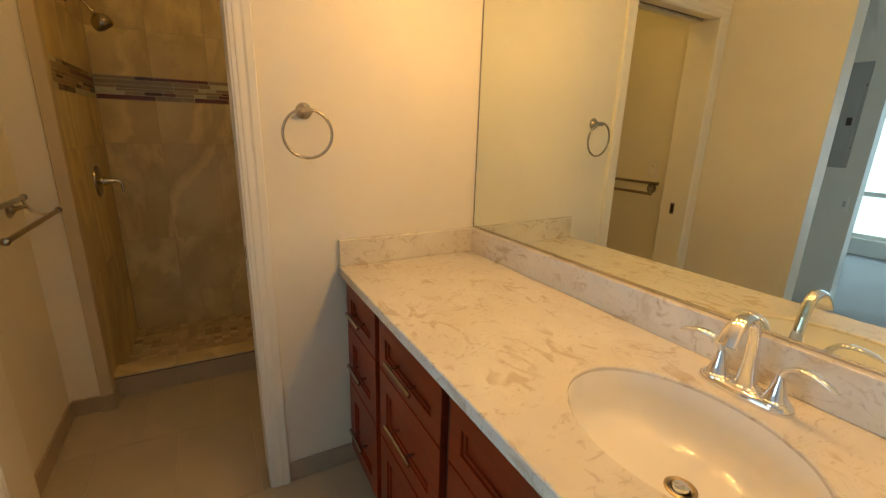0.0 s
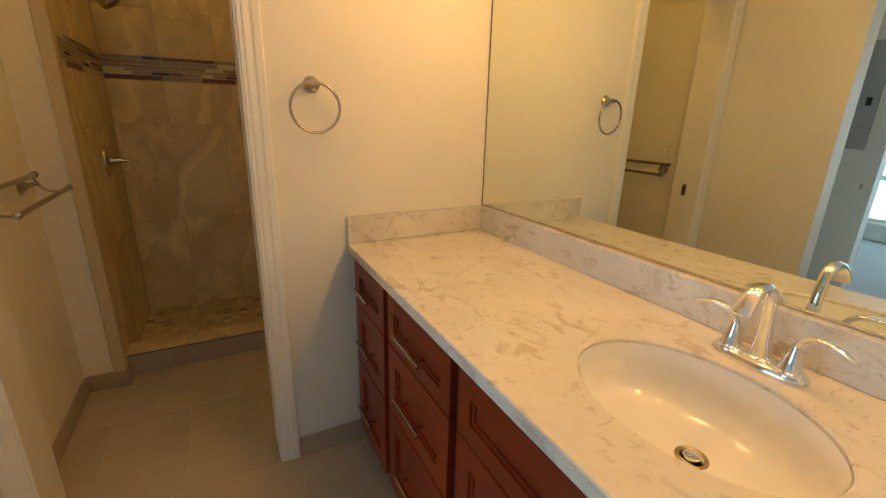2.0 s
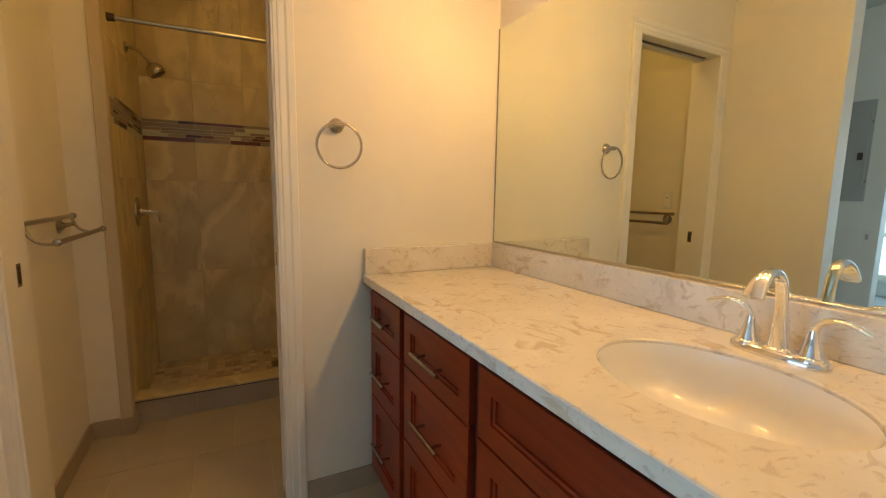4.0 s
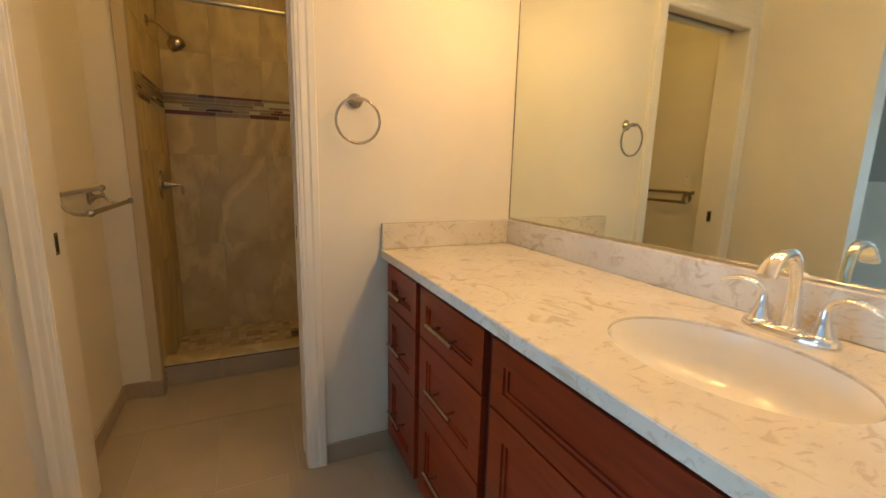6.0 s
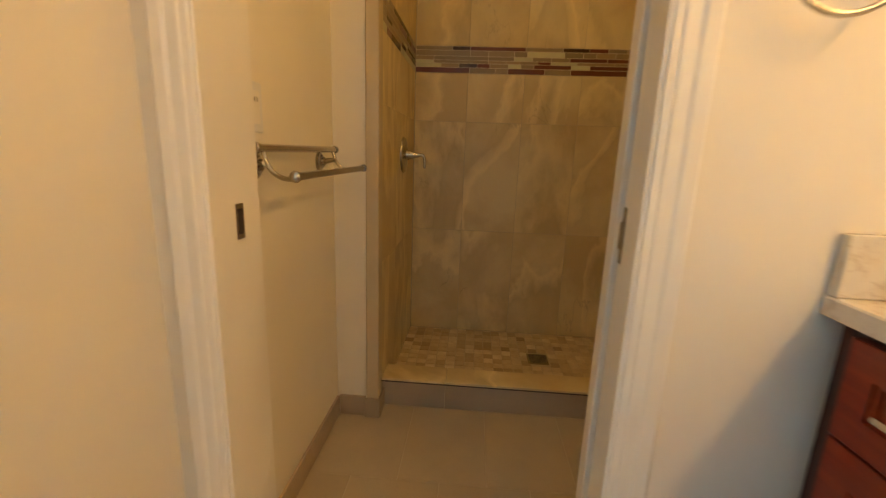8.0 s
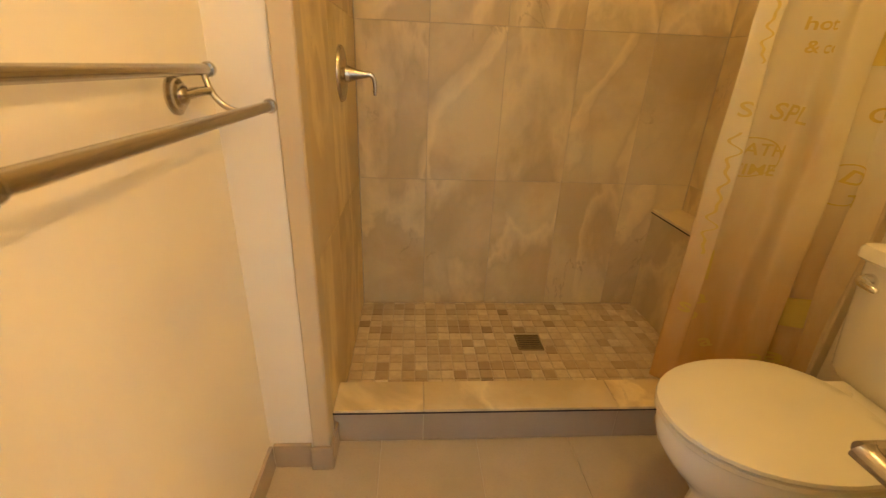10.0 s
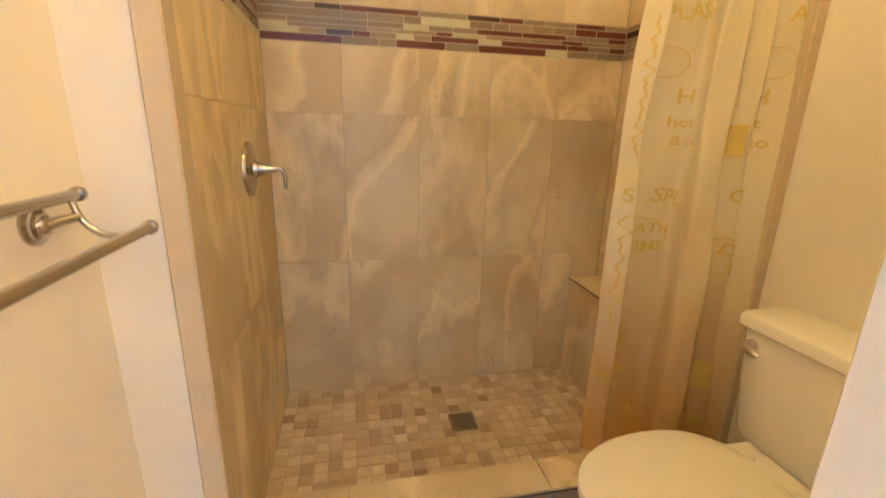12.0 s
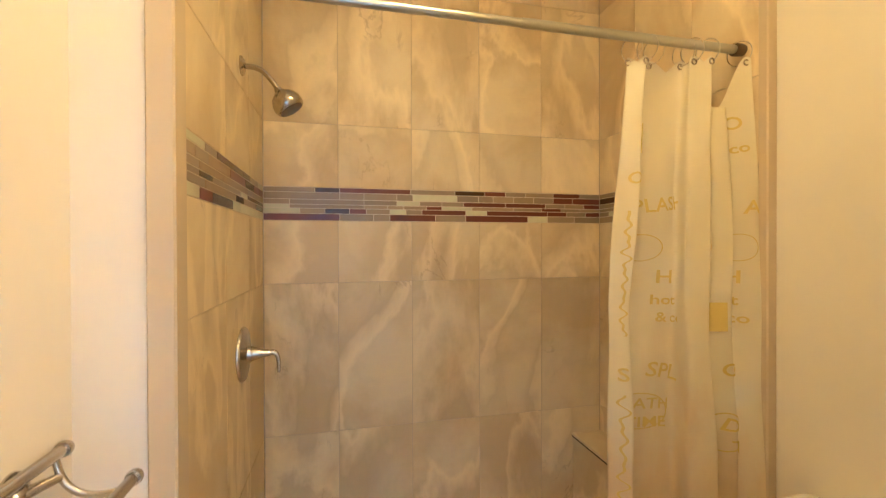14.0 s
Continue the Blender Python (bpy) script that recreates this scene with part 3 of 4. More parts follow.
def front_panel(y0, y1, z0, z1, rail=0.055):
    """A cabinet front: four mitred rails round a sunken field with a stepped edge."""
    xf, d = 0.452, 0.013
    steps = [(0, 0.0015, 0.02), (0.0015, 0, 0), (rail, 0, 0), (rail + 0.001, 0.006, 0), (rail + 0.007, 0.0075, 0), (rail + 0.008, d, 0)]
    rings = []
    for inset, dx, _ in [(0, 0.02, 0)] + [(a, b, 0) for a, b, c in steps]:
        rings.append([(xf + dx, y0 + inset, z0 + inset), (xf + dx, y1 - inset, z0 + inset), (xf + dx, y1 - inset, z1 - inset), (xf + dx, y0 + inset, z1 - inset)])
    return loft(rings)


def bar_pull(parent, y, z, half, upright=False):
    """A round bar on two posts."""
    pull = part("handle", tube([(0.421, y - half, z), (0.421, y + half, z)] if not upright else [(0.421, y, z - half), (0.421, y, z + half)], 0.0055, 12), M_NICKEL, parent, "brushed nickel bar pull", True)
    for s in (-0.62, 0.62):
        a = (0.421, y + s * half, z) if not upright else (0.421, y, z + s * half)
        part("post", tube([a, (0.4525, a[1], a[2])], 0.0042, 10), M_NICKEL, pull, smooth=True)


ROWS_Z = ((0.677, 0.842), (0.431, 0.672), (0.115, 0.426))


def drawer_unit(y0, y1, yc0, yc1, half, label):
    """A cabinet carcass with three drawers; yc: the carcass behind."""
    cab = thing("vanity_drawer_unit", (0.75, (yc0 + yc1) / 2, 0), label, "cabinet", "vanity cabinets")
    part("body", boxes(((0.472, yc0, 0.10), (1.03, yc1, 0.858))), M_WOODDARK, cab, "dark cherry carcass")
    part("toe_kick", boxes(((0.53, yc0, 0), (0.55, yc1, 0.099))), M_WOODDARK, cab, "dark toe board")
    for z0, z1 in ROWS_Z:
        dr = part("drawer", front_panel(y0, y1, z0, z1, 0.05 if z1 - z0 < 0.2 else 0.058), M_WOOD, cab)
        bar_pull(dr, (y0 + y1) / 2 - 0.009, (z0 + z1) / 2, half)


drawer_unit(1.138, 1.447, 1.119, 1.488, 0.068, "narrow red-brown cherry drawer unit against the wall")
drawer_unit(0.695, 1.100, 0.676, 1.118, 0.086, "red-brown cherry three-drawer unit under the worktop")
drawer_unit(-0.452, -0.03, -0.468, -0.008, 0.086, "red-brown cherry three-drawer unit under the worktop")
cab = thing("vanity_sink_cabinet", (0.75, 0.33, 0), "red-brown cherry sink cabinet with false front and doors", "cabinet", "vanity cabinets")
part("body", boxes(((0.472, -0.007, 0.10), (1.03, 0.675, 0.70)), ((0.472, -0.007, 0.70), (0.52, 0.675, 0.858))), M_WOODDARK, cab, "dark cherry carcass")
part("toe_kick", boxes(((0.53, -0.007, 0), (0.55, 0.675, 0.099))), M_WOODDARK, cab, "dark toe board")
part("false_front", front_panel(0.012, 0.655, 0.677, 0.842, 0.05), M_WOOD, cab)
for y0, y1, hy in ((0.012, 0.331, 0.295), (0.336, 0.655, 0.372)):
    d = part("door", front_panel(y0, y1, 0.115, 0.672, 0.058), M_WOOD, cab)
    bar_pull(d, hy, 0.55, 0.07, True)

# wall mirror in a thin channel
mir = thing("wall_mirror", (1.036, 0.5, CT + 0.12), "large frameless wall mirror over the vanity backsplash", "mirror")
part("glass", slant(boxes(((1.035, YA, CT + 0.108), (1.0395, 1.493, 1.897)))), M_MIRROR, mir)
part("bottom_channel", slant(boxes(((1.032, YA, CT + 0.1035), (1.0346, 1.4935, CT + 0.111)), bevel=0.0008)), M_NICKEL, mir, "thin metal channel")
part("edge_strip", boxes(((1.033, 1.4935, CT + 0.1035), (1.0398, 1.4985, 1.899))), M_NICKEL, mir, "thin dark mirror edge")

# bar light over the mirror
lamp = thing("vanity_light", (1.06, 0.5, 1.98), "nickel bar light with four lit round globes above the mirror", "wall lamp")
part("backplate", slant(boxes(((1.018, -0.04, 1.94), (1.0397, 1.03, 2.02)), bevel=0.006)), M_NICKEL, lamp)
for y in (0.06, 0.35, 0.64, 0.93):
    xw = 1.020 - 0.020 * (y - 1.5)
    arm = part("socket", turned((xw, y, 1.98), (-1, 0, 0), [(0, 0.03), (0.01, 0.028), (0.040, 0.02), (0.062, 0.02)], 20), M_NICKEL, lamp, smooth=True)
    part("globe", turned((xw - 0.060, y, 1.98), (-1, 0, 0), [(0.0, 0.02), (0.008, 0.033), (0.024, 0.045), (0.045, 0.05), (0.066, 0.045), (0.082, 0.033), (0.092, 0.018), (0.095, 0.002)], 20), M_BULB, arm, "lit warm white globe", True)

# towel ring on the end wall
tr = thing("towel_ring", (0.343, 1.50, 1.447), "brushed nickel towel ring hanging on the wall", "towel ring")
part("rosette", turned((0.343, 1.4995, 1.447), (0, -1, 0), [(0, 0.027), (0.004, 0.027), (0.009, 0.023), (0.013, 0.014), (0.018, 0.011), (0.040, 0.0095)], 28), M_NICKEL, tr, smooth=True)
part("post", tube([(0.326, 1.457, 1.446), (0.362, 1.457, 1.446)], 0.0085, 14), M_NICKEL, tr, smooth=True)
part("ring", ring_shape((0.344, 1.455, 1.374), (0.05, 1, 0.06), 0.0785, 0.0050), M_NICKEL, tr, smooth=60)

# ---- seen in the mirror: hall wall fittings ----
pan = thing("electrical_panel", (-2.5, 1.43, 1.19), "grey metal electrical panel flush on the white wall", "electrical panel")
part("cover", boxes(((-2.4995, 1.335, 1.19), (-2.488, 1.53, 1.99)), bevel=0.003), M_PANEL, pan)
part("door", boxes(((-2.488, 1.355, 1.29), (-2.482, 1.51, 1.90)), bevel=0.002), M_PANEL, pan)
part("latch", boxes(((-2.482, 1.375, 1.52), (-2.476, 1.41, 1.58)), bevel=0.002), M_DARK, pan, "small black latch")
for y in (1.345, 1.52):
    for z in (1.35, 1.82):
        part("screw", turned((-2.488, y, z), (1, 0, 0), [(0, 0.006), (0.003, 0.005), (0.004, 0.001)], 12), M_DARKMETAL, pan)
sw = thing("switch_plate", (-2.5, 1.285, 0.85), "white light switch plate on the hall wall", "switch")
part("plate", boxes(((-2.4995, 1.262, 0.85), (-2.493, 1.312, 0.965)), bevel=0.002), M_PLATE, sw)
part("rocker", boxes(((-2.493, 1.277, 0.885), (-2.488, 1.297, 0.93)), bevel=0.001), M_PANEL, sw)

# ---- toilet room ----
rack = thing("towel_rack", (-0.665, 2.0, 1.04), "brushed nickel double towel bar on the wall", "towel rack")
part("rear_bar", tube([(-0.628, 1.74, 1.090), (-0.628, 2.285, 1.090)], 0.0095, 16), M_NICKEL, rack, smooth=True)
part("front_bar", tube([(-0.528, 1.715, 1.031), (-0.528, 2.285, 1.031)], 0.0095, 16), M_NICKEL, rack, smooth=True)
for y, s in ((2.262, 1), (1.765, -1)):
    yr = y - s * 0.032
    part("rosette", turned((-0.665, yr, 1.050), (1, 0, 0), [(0, 0.034), (0.004, 0.034), (0.007, 0.026), (0.011, 0.025), (0.014, 0.018), (0.019, 0.016), (0.024, 0.008)], 28), M_NICKEL, rack, smooth=True)
    part("stem", tube([(-0.648, yr, 1.050), (-0.634, yr + s * 0.014, 1.054), (-0.620, y + s * 0.002, 1.056)], [0.010, 0.0085, 0.0075], 14), M_NICKEL, rack, smooth=True)
    part("arm", tube(curve3((-0.628, y + 0.004, 1.093), (-0.622, y + 0.002, 1.02), (-0.572, y, 1.012), (-0.528, y, 1.028), 14), 0.0058, 10), M_NICKEL, rack, smooth=True)
    for x, z in ((-0.628, 1.090), (-0.528, 1.031)):
        ye = 2.283 if s > 0 else (1.742 if x < -0.6 else 1.717)
        part("finial", turned((x, ye, z), (0, s, 0), [(0, 0.0125), (0.006, 0.0135), (0.012, 0.012), (0.016, 0.006), (0.0165, 0.001)], 18), M_NICKEL, rack, smooth=True)

out = thing("outlet_plate", (-0.665, 1.80, 1.13), "white electrical outlet plate above the towel rack", "outlet")
part("plate", boxes(((-0.6648, 1.772, 1.125), (-0.659, 1.842, 1.24)), bevel=0.002), M_PLATE, out)
part("socket", boxes(((-0.659, 1.79, 1.145), (-0.6565, 1.824, 1.22)), bevel=0.001), M_TRIM, out)
part("slot", boxes(((-0.6566, 1.800, 1.195), (-0.6562, 1.803, 1.206)), ((-0.6566, 1.811, 1.195), (-0.6562, 1.814, 1.206))), M_DARK, out)

TY = 2.14
toilet = thing("toilet", (0.7, TY, 0), "white two-piece toilet with its lid closed", "toilet")


def egg(z, x_front, x_back, half, flat=0.0, n=40):
    """One level of the bowl: an egg outline, wider towards the tank."""
    cx = x_front + (x_back - x_front) * 0.56
    out = []
    for i in range(n):
        a = 2 * math.pi * i / n
        c, s = math.cos(a), math.sin(a)
        x = cx + ((x_back - cx) if c > 0 else (cx - x_front)) * (math.copysign(abs(c) ** (0.75 if c > 0 else 1.0), c))
        out.append((x, TY + half * math.copysign(abs(s) ** 0.92, s), z))
    return out


part("bowl", loft([egg(0.0, 0.44, 0.98, 0.115), egg(0.015, 0.437, 0.985, 0.118), egg(0.05, 0.45, 0.975, 0.108), egg(0.13, 0.462, 0.955, 0.103), egg(0.20, 0.42, 0.93, 0.130),
                   egg(0.26, 0.365, 0.91, 0.166), egg(0.31, 0.333, 0.905, 0.185), egg(0.335, 0.325, 0.905, 0.188), egg(0.365, 0.323, 0.905, 0.189), egg(0.378, 0.330, 0.90, 0.182)]), M_PORC, toilet, smooth=60)
part("shelf", boxes(((0.76, TY - 0.165, 0.29), (1.04, TY + 0.165, 0.374)), bevel=0.02), M_PORC, toilet)
part("seat", loft([egg(0.3795, 0.322, 0.80, 0.186), egg(0.386, 0.315, 0.803, 0.192), egg(0.396, 0.316, 0.803, 0.191), egg(0.3995, 0.322, 0.80, 0.186)]), M_SEAT, toilet, smooth=40)
part("lid", loft([egg(0.4015, 0.318, 0.80, 0.188), egg(0.407, 0.312, 0.803, 0.193), egg(0.415, 0.314, 0.803, 0.191), egg(0.421, 0.332, 0.798, 0.175), egg(0.4235, 0.40, 0.77, 0.11)]), M_SEAT, toilet, smooth=40)
for s in (-1, 1):
    part("hinge", boxes(((0.79, TY + s * 0.075 - 0.02, 0.376), (0.835, TY + s * 0.075 + 0.02, 0.412)), bevel=0.008), M_SEAT, toilet)


def rounded(x0, x1, y0, y1, z, r=0.03, n=6):
    out = []
    for cx, cy, a0 in ((x1 - r, y1 - r, 0), (x0 + r, y1 - r, 90), (x0 + r, y0 + r, 180), (x1 - r, y0 + r, 270)):
        out += [(cx + r * math.cos(radians(a0 + 90 * i / n)), cy + r * math.sin(radians(a0 + 90 * i / n)), z) for i in range(n + 1)]
    return out


part("tank", loft([rounded(0.905, 1.045, TY - 0.185, TY + 0.185, 0.376), rounded(0.895, 1.048, TY - 0.20, TY + 0.20, 0.40), rounded(0.887, 1.05, TY - 0.215, TY + 0.215, 0.56), rounded(0.883, 1.052, TY - 0.224, TY + 0.224, 0.704)]), M_PORC, toilet, smooth=50)
part("tank_lid", loft([rounded(0.875, 1.055, TY - 0.232, TY + 0.232, 0.7055), rounded(0.869, 1.056, TY - 0.238, TY + 0.238, 0.711), rounded(0.869, 1.056, TY - 0.238, TY + 0.238, 0.732),
                       rounded(0.874, 1.054, TY - 0.233, TY + 0.233, 0.742), rounded(0.895, 1.05, TY - 0.215, TY + 0.215, 0.746)]), M_PORC, toilet, smooth=30)
lev = part("flush_lever", turned((0.8845, TY + 0.178, 0.660), (-1, 0, 0), [(0, 0.020), (0.006, 0.0205), (0.012, 0.017), (0.022, 0.014)], 20), M_CHROME, toilet, "chrome flush lever", True)
part("lever_arm", tube(curve3((0.864, TY + 0.178, 0.660), (0.852, TY + 0.176, 0.662), (0.850, TY + 0.155, 0.66), (0.853, TY + 0.130, 0.655), 8), [0.014, 0.014, 0.0135, 0.013, 0.012, 0.011, 0.0105, 0.010, 0.006], 12), M_CHROME, lev, smooth=True)

tp = thing("paper_holder", (0.36, 1.636, 0.70), "empty brushed nickel toilet paper holder on the wall", "paper holder")
part("bar", tube([(0.268, 1.772, 0.716), (0.42, 1.772, 0.716)], 0.012, 16), M_NICKEL, tp, smooth=True)
for x in (0.272, 0.418):
    part("arm", tube(curve3((x, 1.774, 0.717), (x, 1.768, 0.712), (x, 1.70, 0.712), (x, 1.648, 0.714), 8), [0.0155, 0.014, 0.0125, 0.012, 0.012, 0.012, 0.012, 0.0125, 0.013], 12), M_NICKEL, tp, smooth=True)
    part("rosette", turned((x, 1.6425, 0.714), (0, 1, 0), [(0, 0.025), (0.004, 0.025), (0.008, 0.018), (0.012, 0.011)], 22), M_NICKEL, tp, smooth=True)

# dome lamp that stays out of view, added to brighten toilet room and shower
dome = thing("added_ceiling_lamp", (0.12, 1.98, TOP), "lit round flush ceiling lamp with a white dome, unseen, added to brighten the toilet room", "ceiling lamp")
part("rim", turned((0.12, 1.98, TOP - 0.0005), (0, 0, -1), [(0, 0.15), (0.012, 0.15), (0.018, 0.142), (0.018, 0.13)], 36), M_NICKEL, dome, smooth=True)
part("shade", turned((0.12, 1.98, TOP - 0.016), (0, 0, -1), [(0, 0.128), (0.02, 0.12), (0.04, 0.095), (0.055, 0.055), (0.06, 0.004)], 36), M_DOME, dome, "lit frosted shade", True)

# ---- shower fittings ----
curb_s = structure("shower_curb", boxes(((SX0, 2.4615, 0), (SX1, 2.5835, 0.119))), M_GROUT, "low shower kerb of tile with a stone top", "kerb")
for x0, x1 in ((SX0 + 0.002, -0.2195), (-0.2165, 0.4085), (0.4115, SX1 - 0.002)):
    t = part("tile", boxes(((x0, 2.459, 0.002), (x1, 2.4665, 0.1155)), bevel=0.001), M_BTILE, curb_s)
    part("cap_tile", boxes(((x0, 2.4575, 0.1185), (x1, 2.5875, 0.129)), bevel=0.0015), M_TILE, curb_s)
# solid dark strip drawn where the gap under the cap lies in shade
part("shadow_gap", boxes(((SX0, 2.4565, 0.1140), (SX1, 2.4625, 0.1183))), M_DARK, curb_s, "dark strip in place of the shade under the cap")
bench = structure("shower_bench", boxes(((0.889, 2.80, 0), (SX1, SY1, 0.508))), M_GROUT, "beige tiled ledge in the shower corner", "bench")
part("cap_tile", boxes(((0.880, 2.795, 0.5105), (SX1 - 0.001, SY1 - 0.001, 0.523)), bevel=0.0015), M_TILE, bench)
# dark strip again, for the shaded line under the ledge cap
part("edge_strip", boxes(((0.8788, 2.797, 0.5055), (0.892, SY1 - 0.001, 0.5103))), M_DARK, bench, "dark strip in place of the shade under the cap")
for y0, y1 in ((2.802, 3.010), (3.013, SY1 - 0.002)):
    part("tile", boxes(((0.885, y0, 0.008), (0.8925, y1, 0.505)), bevel=0.001), M_TILE, bench)

drn = thing("shower_drain", (0.255, 2.972, 0.008), "square brushed metal drain grate in the shower floor", "drain")
part("grate_frame", boxes(((0.200, 2.917, 0.006), (0.310, 2.924, 0.0125)), ((0.200, 3.020, 0.006), (0.310, 3.027, 0.0125)), ((0.200, 2.924, 0.006), (0.207, 3.020, 0.0125)), ((0.303, 2.924, 0.006), (0.310, 3.020, 0.0125))), M_NICKEL, drn)
part("pit", boxes(((0.206, 2.923, 0.006), (0.304, 3.021, 0.0078))), M_DARKMETAL, drn)
for i in range(7):
    y = 2.932 + i * 0.0133
    part("slat", boxes(((0.207, y, 0.0075), (0.303, y + 0.0065, 0.0115))), M_NICKEL, drn)

val = thing("shower_valve", (-0.4975, 2.94, 1.075), "brushed nickel round shower valve with a lever", "shower valve")
part("escutcheon", turned((-0.4978, 2.94, 1.075), (1, 0, 0), [(0, 0.086), (0.006, 0.086), (0.011, 0.082), (0.015, 0.06), (0.017, 0.03), (0.019, 0.027), (0.03, 0.025)], 40), M_NICKEL, val, smooth=True)
part("hub", turned((-0.470, 2.94, 1.075), (1, 0, 0), [(0, 0.022), (0.004, 0.023), (0.03, 0.014), (0.056, 0.0095)], 24), M_NICKEL, val, smooth=True)
part("lever", tube(curve3((-0.416, 2.94, 1.076), (-0.388, 2.94, 1.082), (-0.386, 2.938, 1.055), (-0.388, 2.936, 1.012), 10), [0.0092, 0.009, 0.0085, 0.008, 0.0075, 0.007, 0.0068, 0.0068, 0.0068, 0.0068, 0.005], 12), M_NICKEL, val, smooth=True)

shw = thing("wall_shower", (-0.4975, 2.95, 1.995), "brushed nickel shower head on a short bent arm", "shower head")
part("flange", turned((-0.4978, 2.95, 1.995), (1, 0, 0), [(0, 0.031), (0.004, 0.031), (0.010, 0.022), (0.014, 0.012)], 24), M_NICKEL, shw, smooth=True)
part("arm", tube([Vector((-0.497, 2.95, 1.995))] + curve3((-0.47, 2.95, 1.995), (-0.43, 2.95, 1.992), (-0.415, 2.95, 1.97), (-0.385, 2.948, 1.925), 10), 0.0085, 12), M_NICKEL, shw, smooth=True)
head = part("head", turned((-0.388, 2.948, 1.930), (0.55, -0.02, -0.84), [(0, 0.012), (0.012, 0.015), (0.016, 0.023), (0.028, 0.038), (0.045, 0.047), (0.062, 0.049), (0.074, 0.046), (0.079, 0.042)], 28), M_NICKEL, shw, smooth=True)
part("spray_face", turned((-0.388, 2.948, 1.930), (0.55, -0.02, -0.84), [(0.076, 0.041), (0.0805, 0.038), (0.0815, 0.002)], 28), M_DARKMETAL, head, "dark spray face", True)
part("selector", boxes(((-0.39, 2.944, 1.864), (-0.362, 2.952, 1.872)), bevel=0.002), M_NICKEL, head)

RY, RZ = 2.555, 2.022
rod = thing("curtain_rod", (0.25, RY, RZ), "grey steel tension rod across the shower opening", "curtain rod")
part("thin_tube", tube([(-0.47, RY, RZ), (0.30, RY, RZ)], 0.0115, 16), M_STEEL, rod, smooth=True)
part("thick_tube", tube([(0.29, RY, RZ), (1.0, RY, RZ)], 0.0135, 16), M_STEEL, rod, smooth=True)
for x0, x1 in ((-0.4972, -0.465), (0.995, 1.0295)):
    part("rubber_end", turned((x0, RY, RZ), (1, 0, 0), [(0, 0.019), (0.004, 0.02), (x1 - x0 - 0.004, 0.0175), (x1 - x0, 0.0165)], 18), M_DARKMETAL, rod, "dark rubber end cap", True)

# gathered vinyl curtain
curt = thing("shower_curtain", (0.8, 2.56, 0.14), "milky yellowish vinyl shower curtain gathered at one side, amber towards the bottom, printed with words", "shower curtain")
RINGS_U = (0.06, 0.15, 0.28, 0.40, 0.50, 0.58, 0.97)


FOLDS = ((0.0, 0.030, 0.022), (0.056, 0.0, -0.005), (0.14, 0.048, -0.030), (0.21, 0.034, 0.018), (0.40, 0.195, 0.022), (0.476, 0.198, -0.034),
         (0.573, 0.262, -0.040), (0.622, 0.250, -0.008), (0.741, 0.318, -0.018), (0.825, 0.290, 0.030), (1.0, 0.392, -0.046))
CLOTH = 0.715


def drape(u, z):
    """The hanging sheet: u along the cloth through its folds, z up."""
    h = (z - 0.14) / 1.83
    i = max(q for q in range(len(FOLDS) - 1) if FOLDS[q][0] <= u + 1e-9)
    p = [FOLDS[min(max(q, 0), len(FOLDS) - 1)] for q in (i - 1, i, i + 1, i + 2)]
    t = (u - p[1][0]) / (p[2][0] - p[1][0])
    ends = []
    for c in (1, 2):
        m0, m1 = 0.36 * (p[2][c] - p[0][c]), 0.36 * (p[3][c] - p[1][c])
        ends.append((2 * t ** 3 - 3 * t * t + 1) * p[1][c] + (t ** 3 - 2 * t * t + t) * m0 + (3 * t * t - 2 * t ** 3) * p[2][c] + (t ** 3 - t * t) * m1)
    fx, fy = ends
    fx += 0.055 * (1 - h) * math.exp(-((u - 0.741) / 0.07) ** 2) + 0.012 * math.sin(5 * h + 1) * math.exp(-((u - 0.53) / 0.09) ** 2)
    xl = 0.583 + 0.07 * max(0.0, h - 0.6) / 0.4
    xr = 1.022 - 0.012 * max(0.0, h - 0.8) / 0.2
    x = xl + (xr - xl) * fx / 0.39
    flare = 1.0 + 0.5 * (1 - h) - 0.35 * max(0.0, h - 0.8) / 0.2
    y = 2.605 - 0.06 * fx / 0.39 + fy * flare
    y += 0.004 * math.sin(9 * h + 14 * u) + 0.003 * math.sin(31 * u + 17 * h) + 0.0025 * math.sin(23 * h - 40 * u)
    return x, y, z


def curtain_mesh():
    bm = bmesh.new()
    nu, nz = 170, 70
    rows = []
    for j in range(nz + 1):
        row = []
        for i in range(nu + 1):
            u = i / nu
            near = min(abs(u - r) for r in RINGS_U)
            ztop = 1.985 - 0.05 * (1 - math.cos(min(near, 0.10) / 0.10 * 3.14)) * (1.5 if 0.58 < u < 0.97 else 0.5)
            z = 0.14 + (ztop - 0.14) * j / nz
            row.append(bm.verts.new(drape(u, z)))
        rows.append(row)
    for a, b in zip(rows, rows[1:]):
        for i in range(nu):
            bm.faces.new((a[i], a[i + 1], b[i + 1], b[i]))
    return bm


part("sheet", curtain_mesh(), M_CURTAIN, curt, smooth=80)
for u in RINGS_U:
    x, y, z = drape(u, 1.97)
    part("ring", ring_shape((x, (y + RY) / 2 + 0.004, 2.003), (1, 0.25, 0.1), 0.036, 0.0017, 28, 6), M_CHROME, curt, "thin wire curtain ring", True)
    part("grommet", ring_shape((x, y - 0.002, z - 0.003), (0, 1, 0), 0.008, 0.0025, 20, 6), M_NICKEL, curt, "small metal eyelet", True)


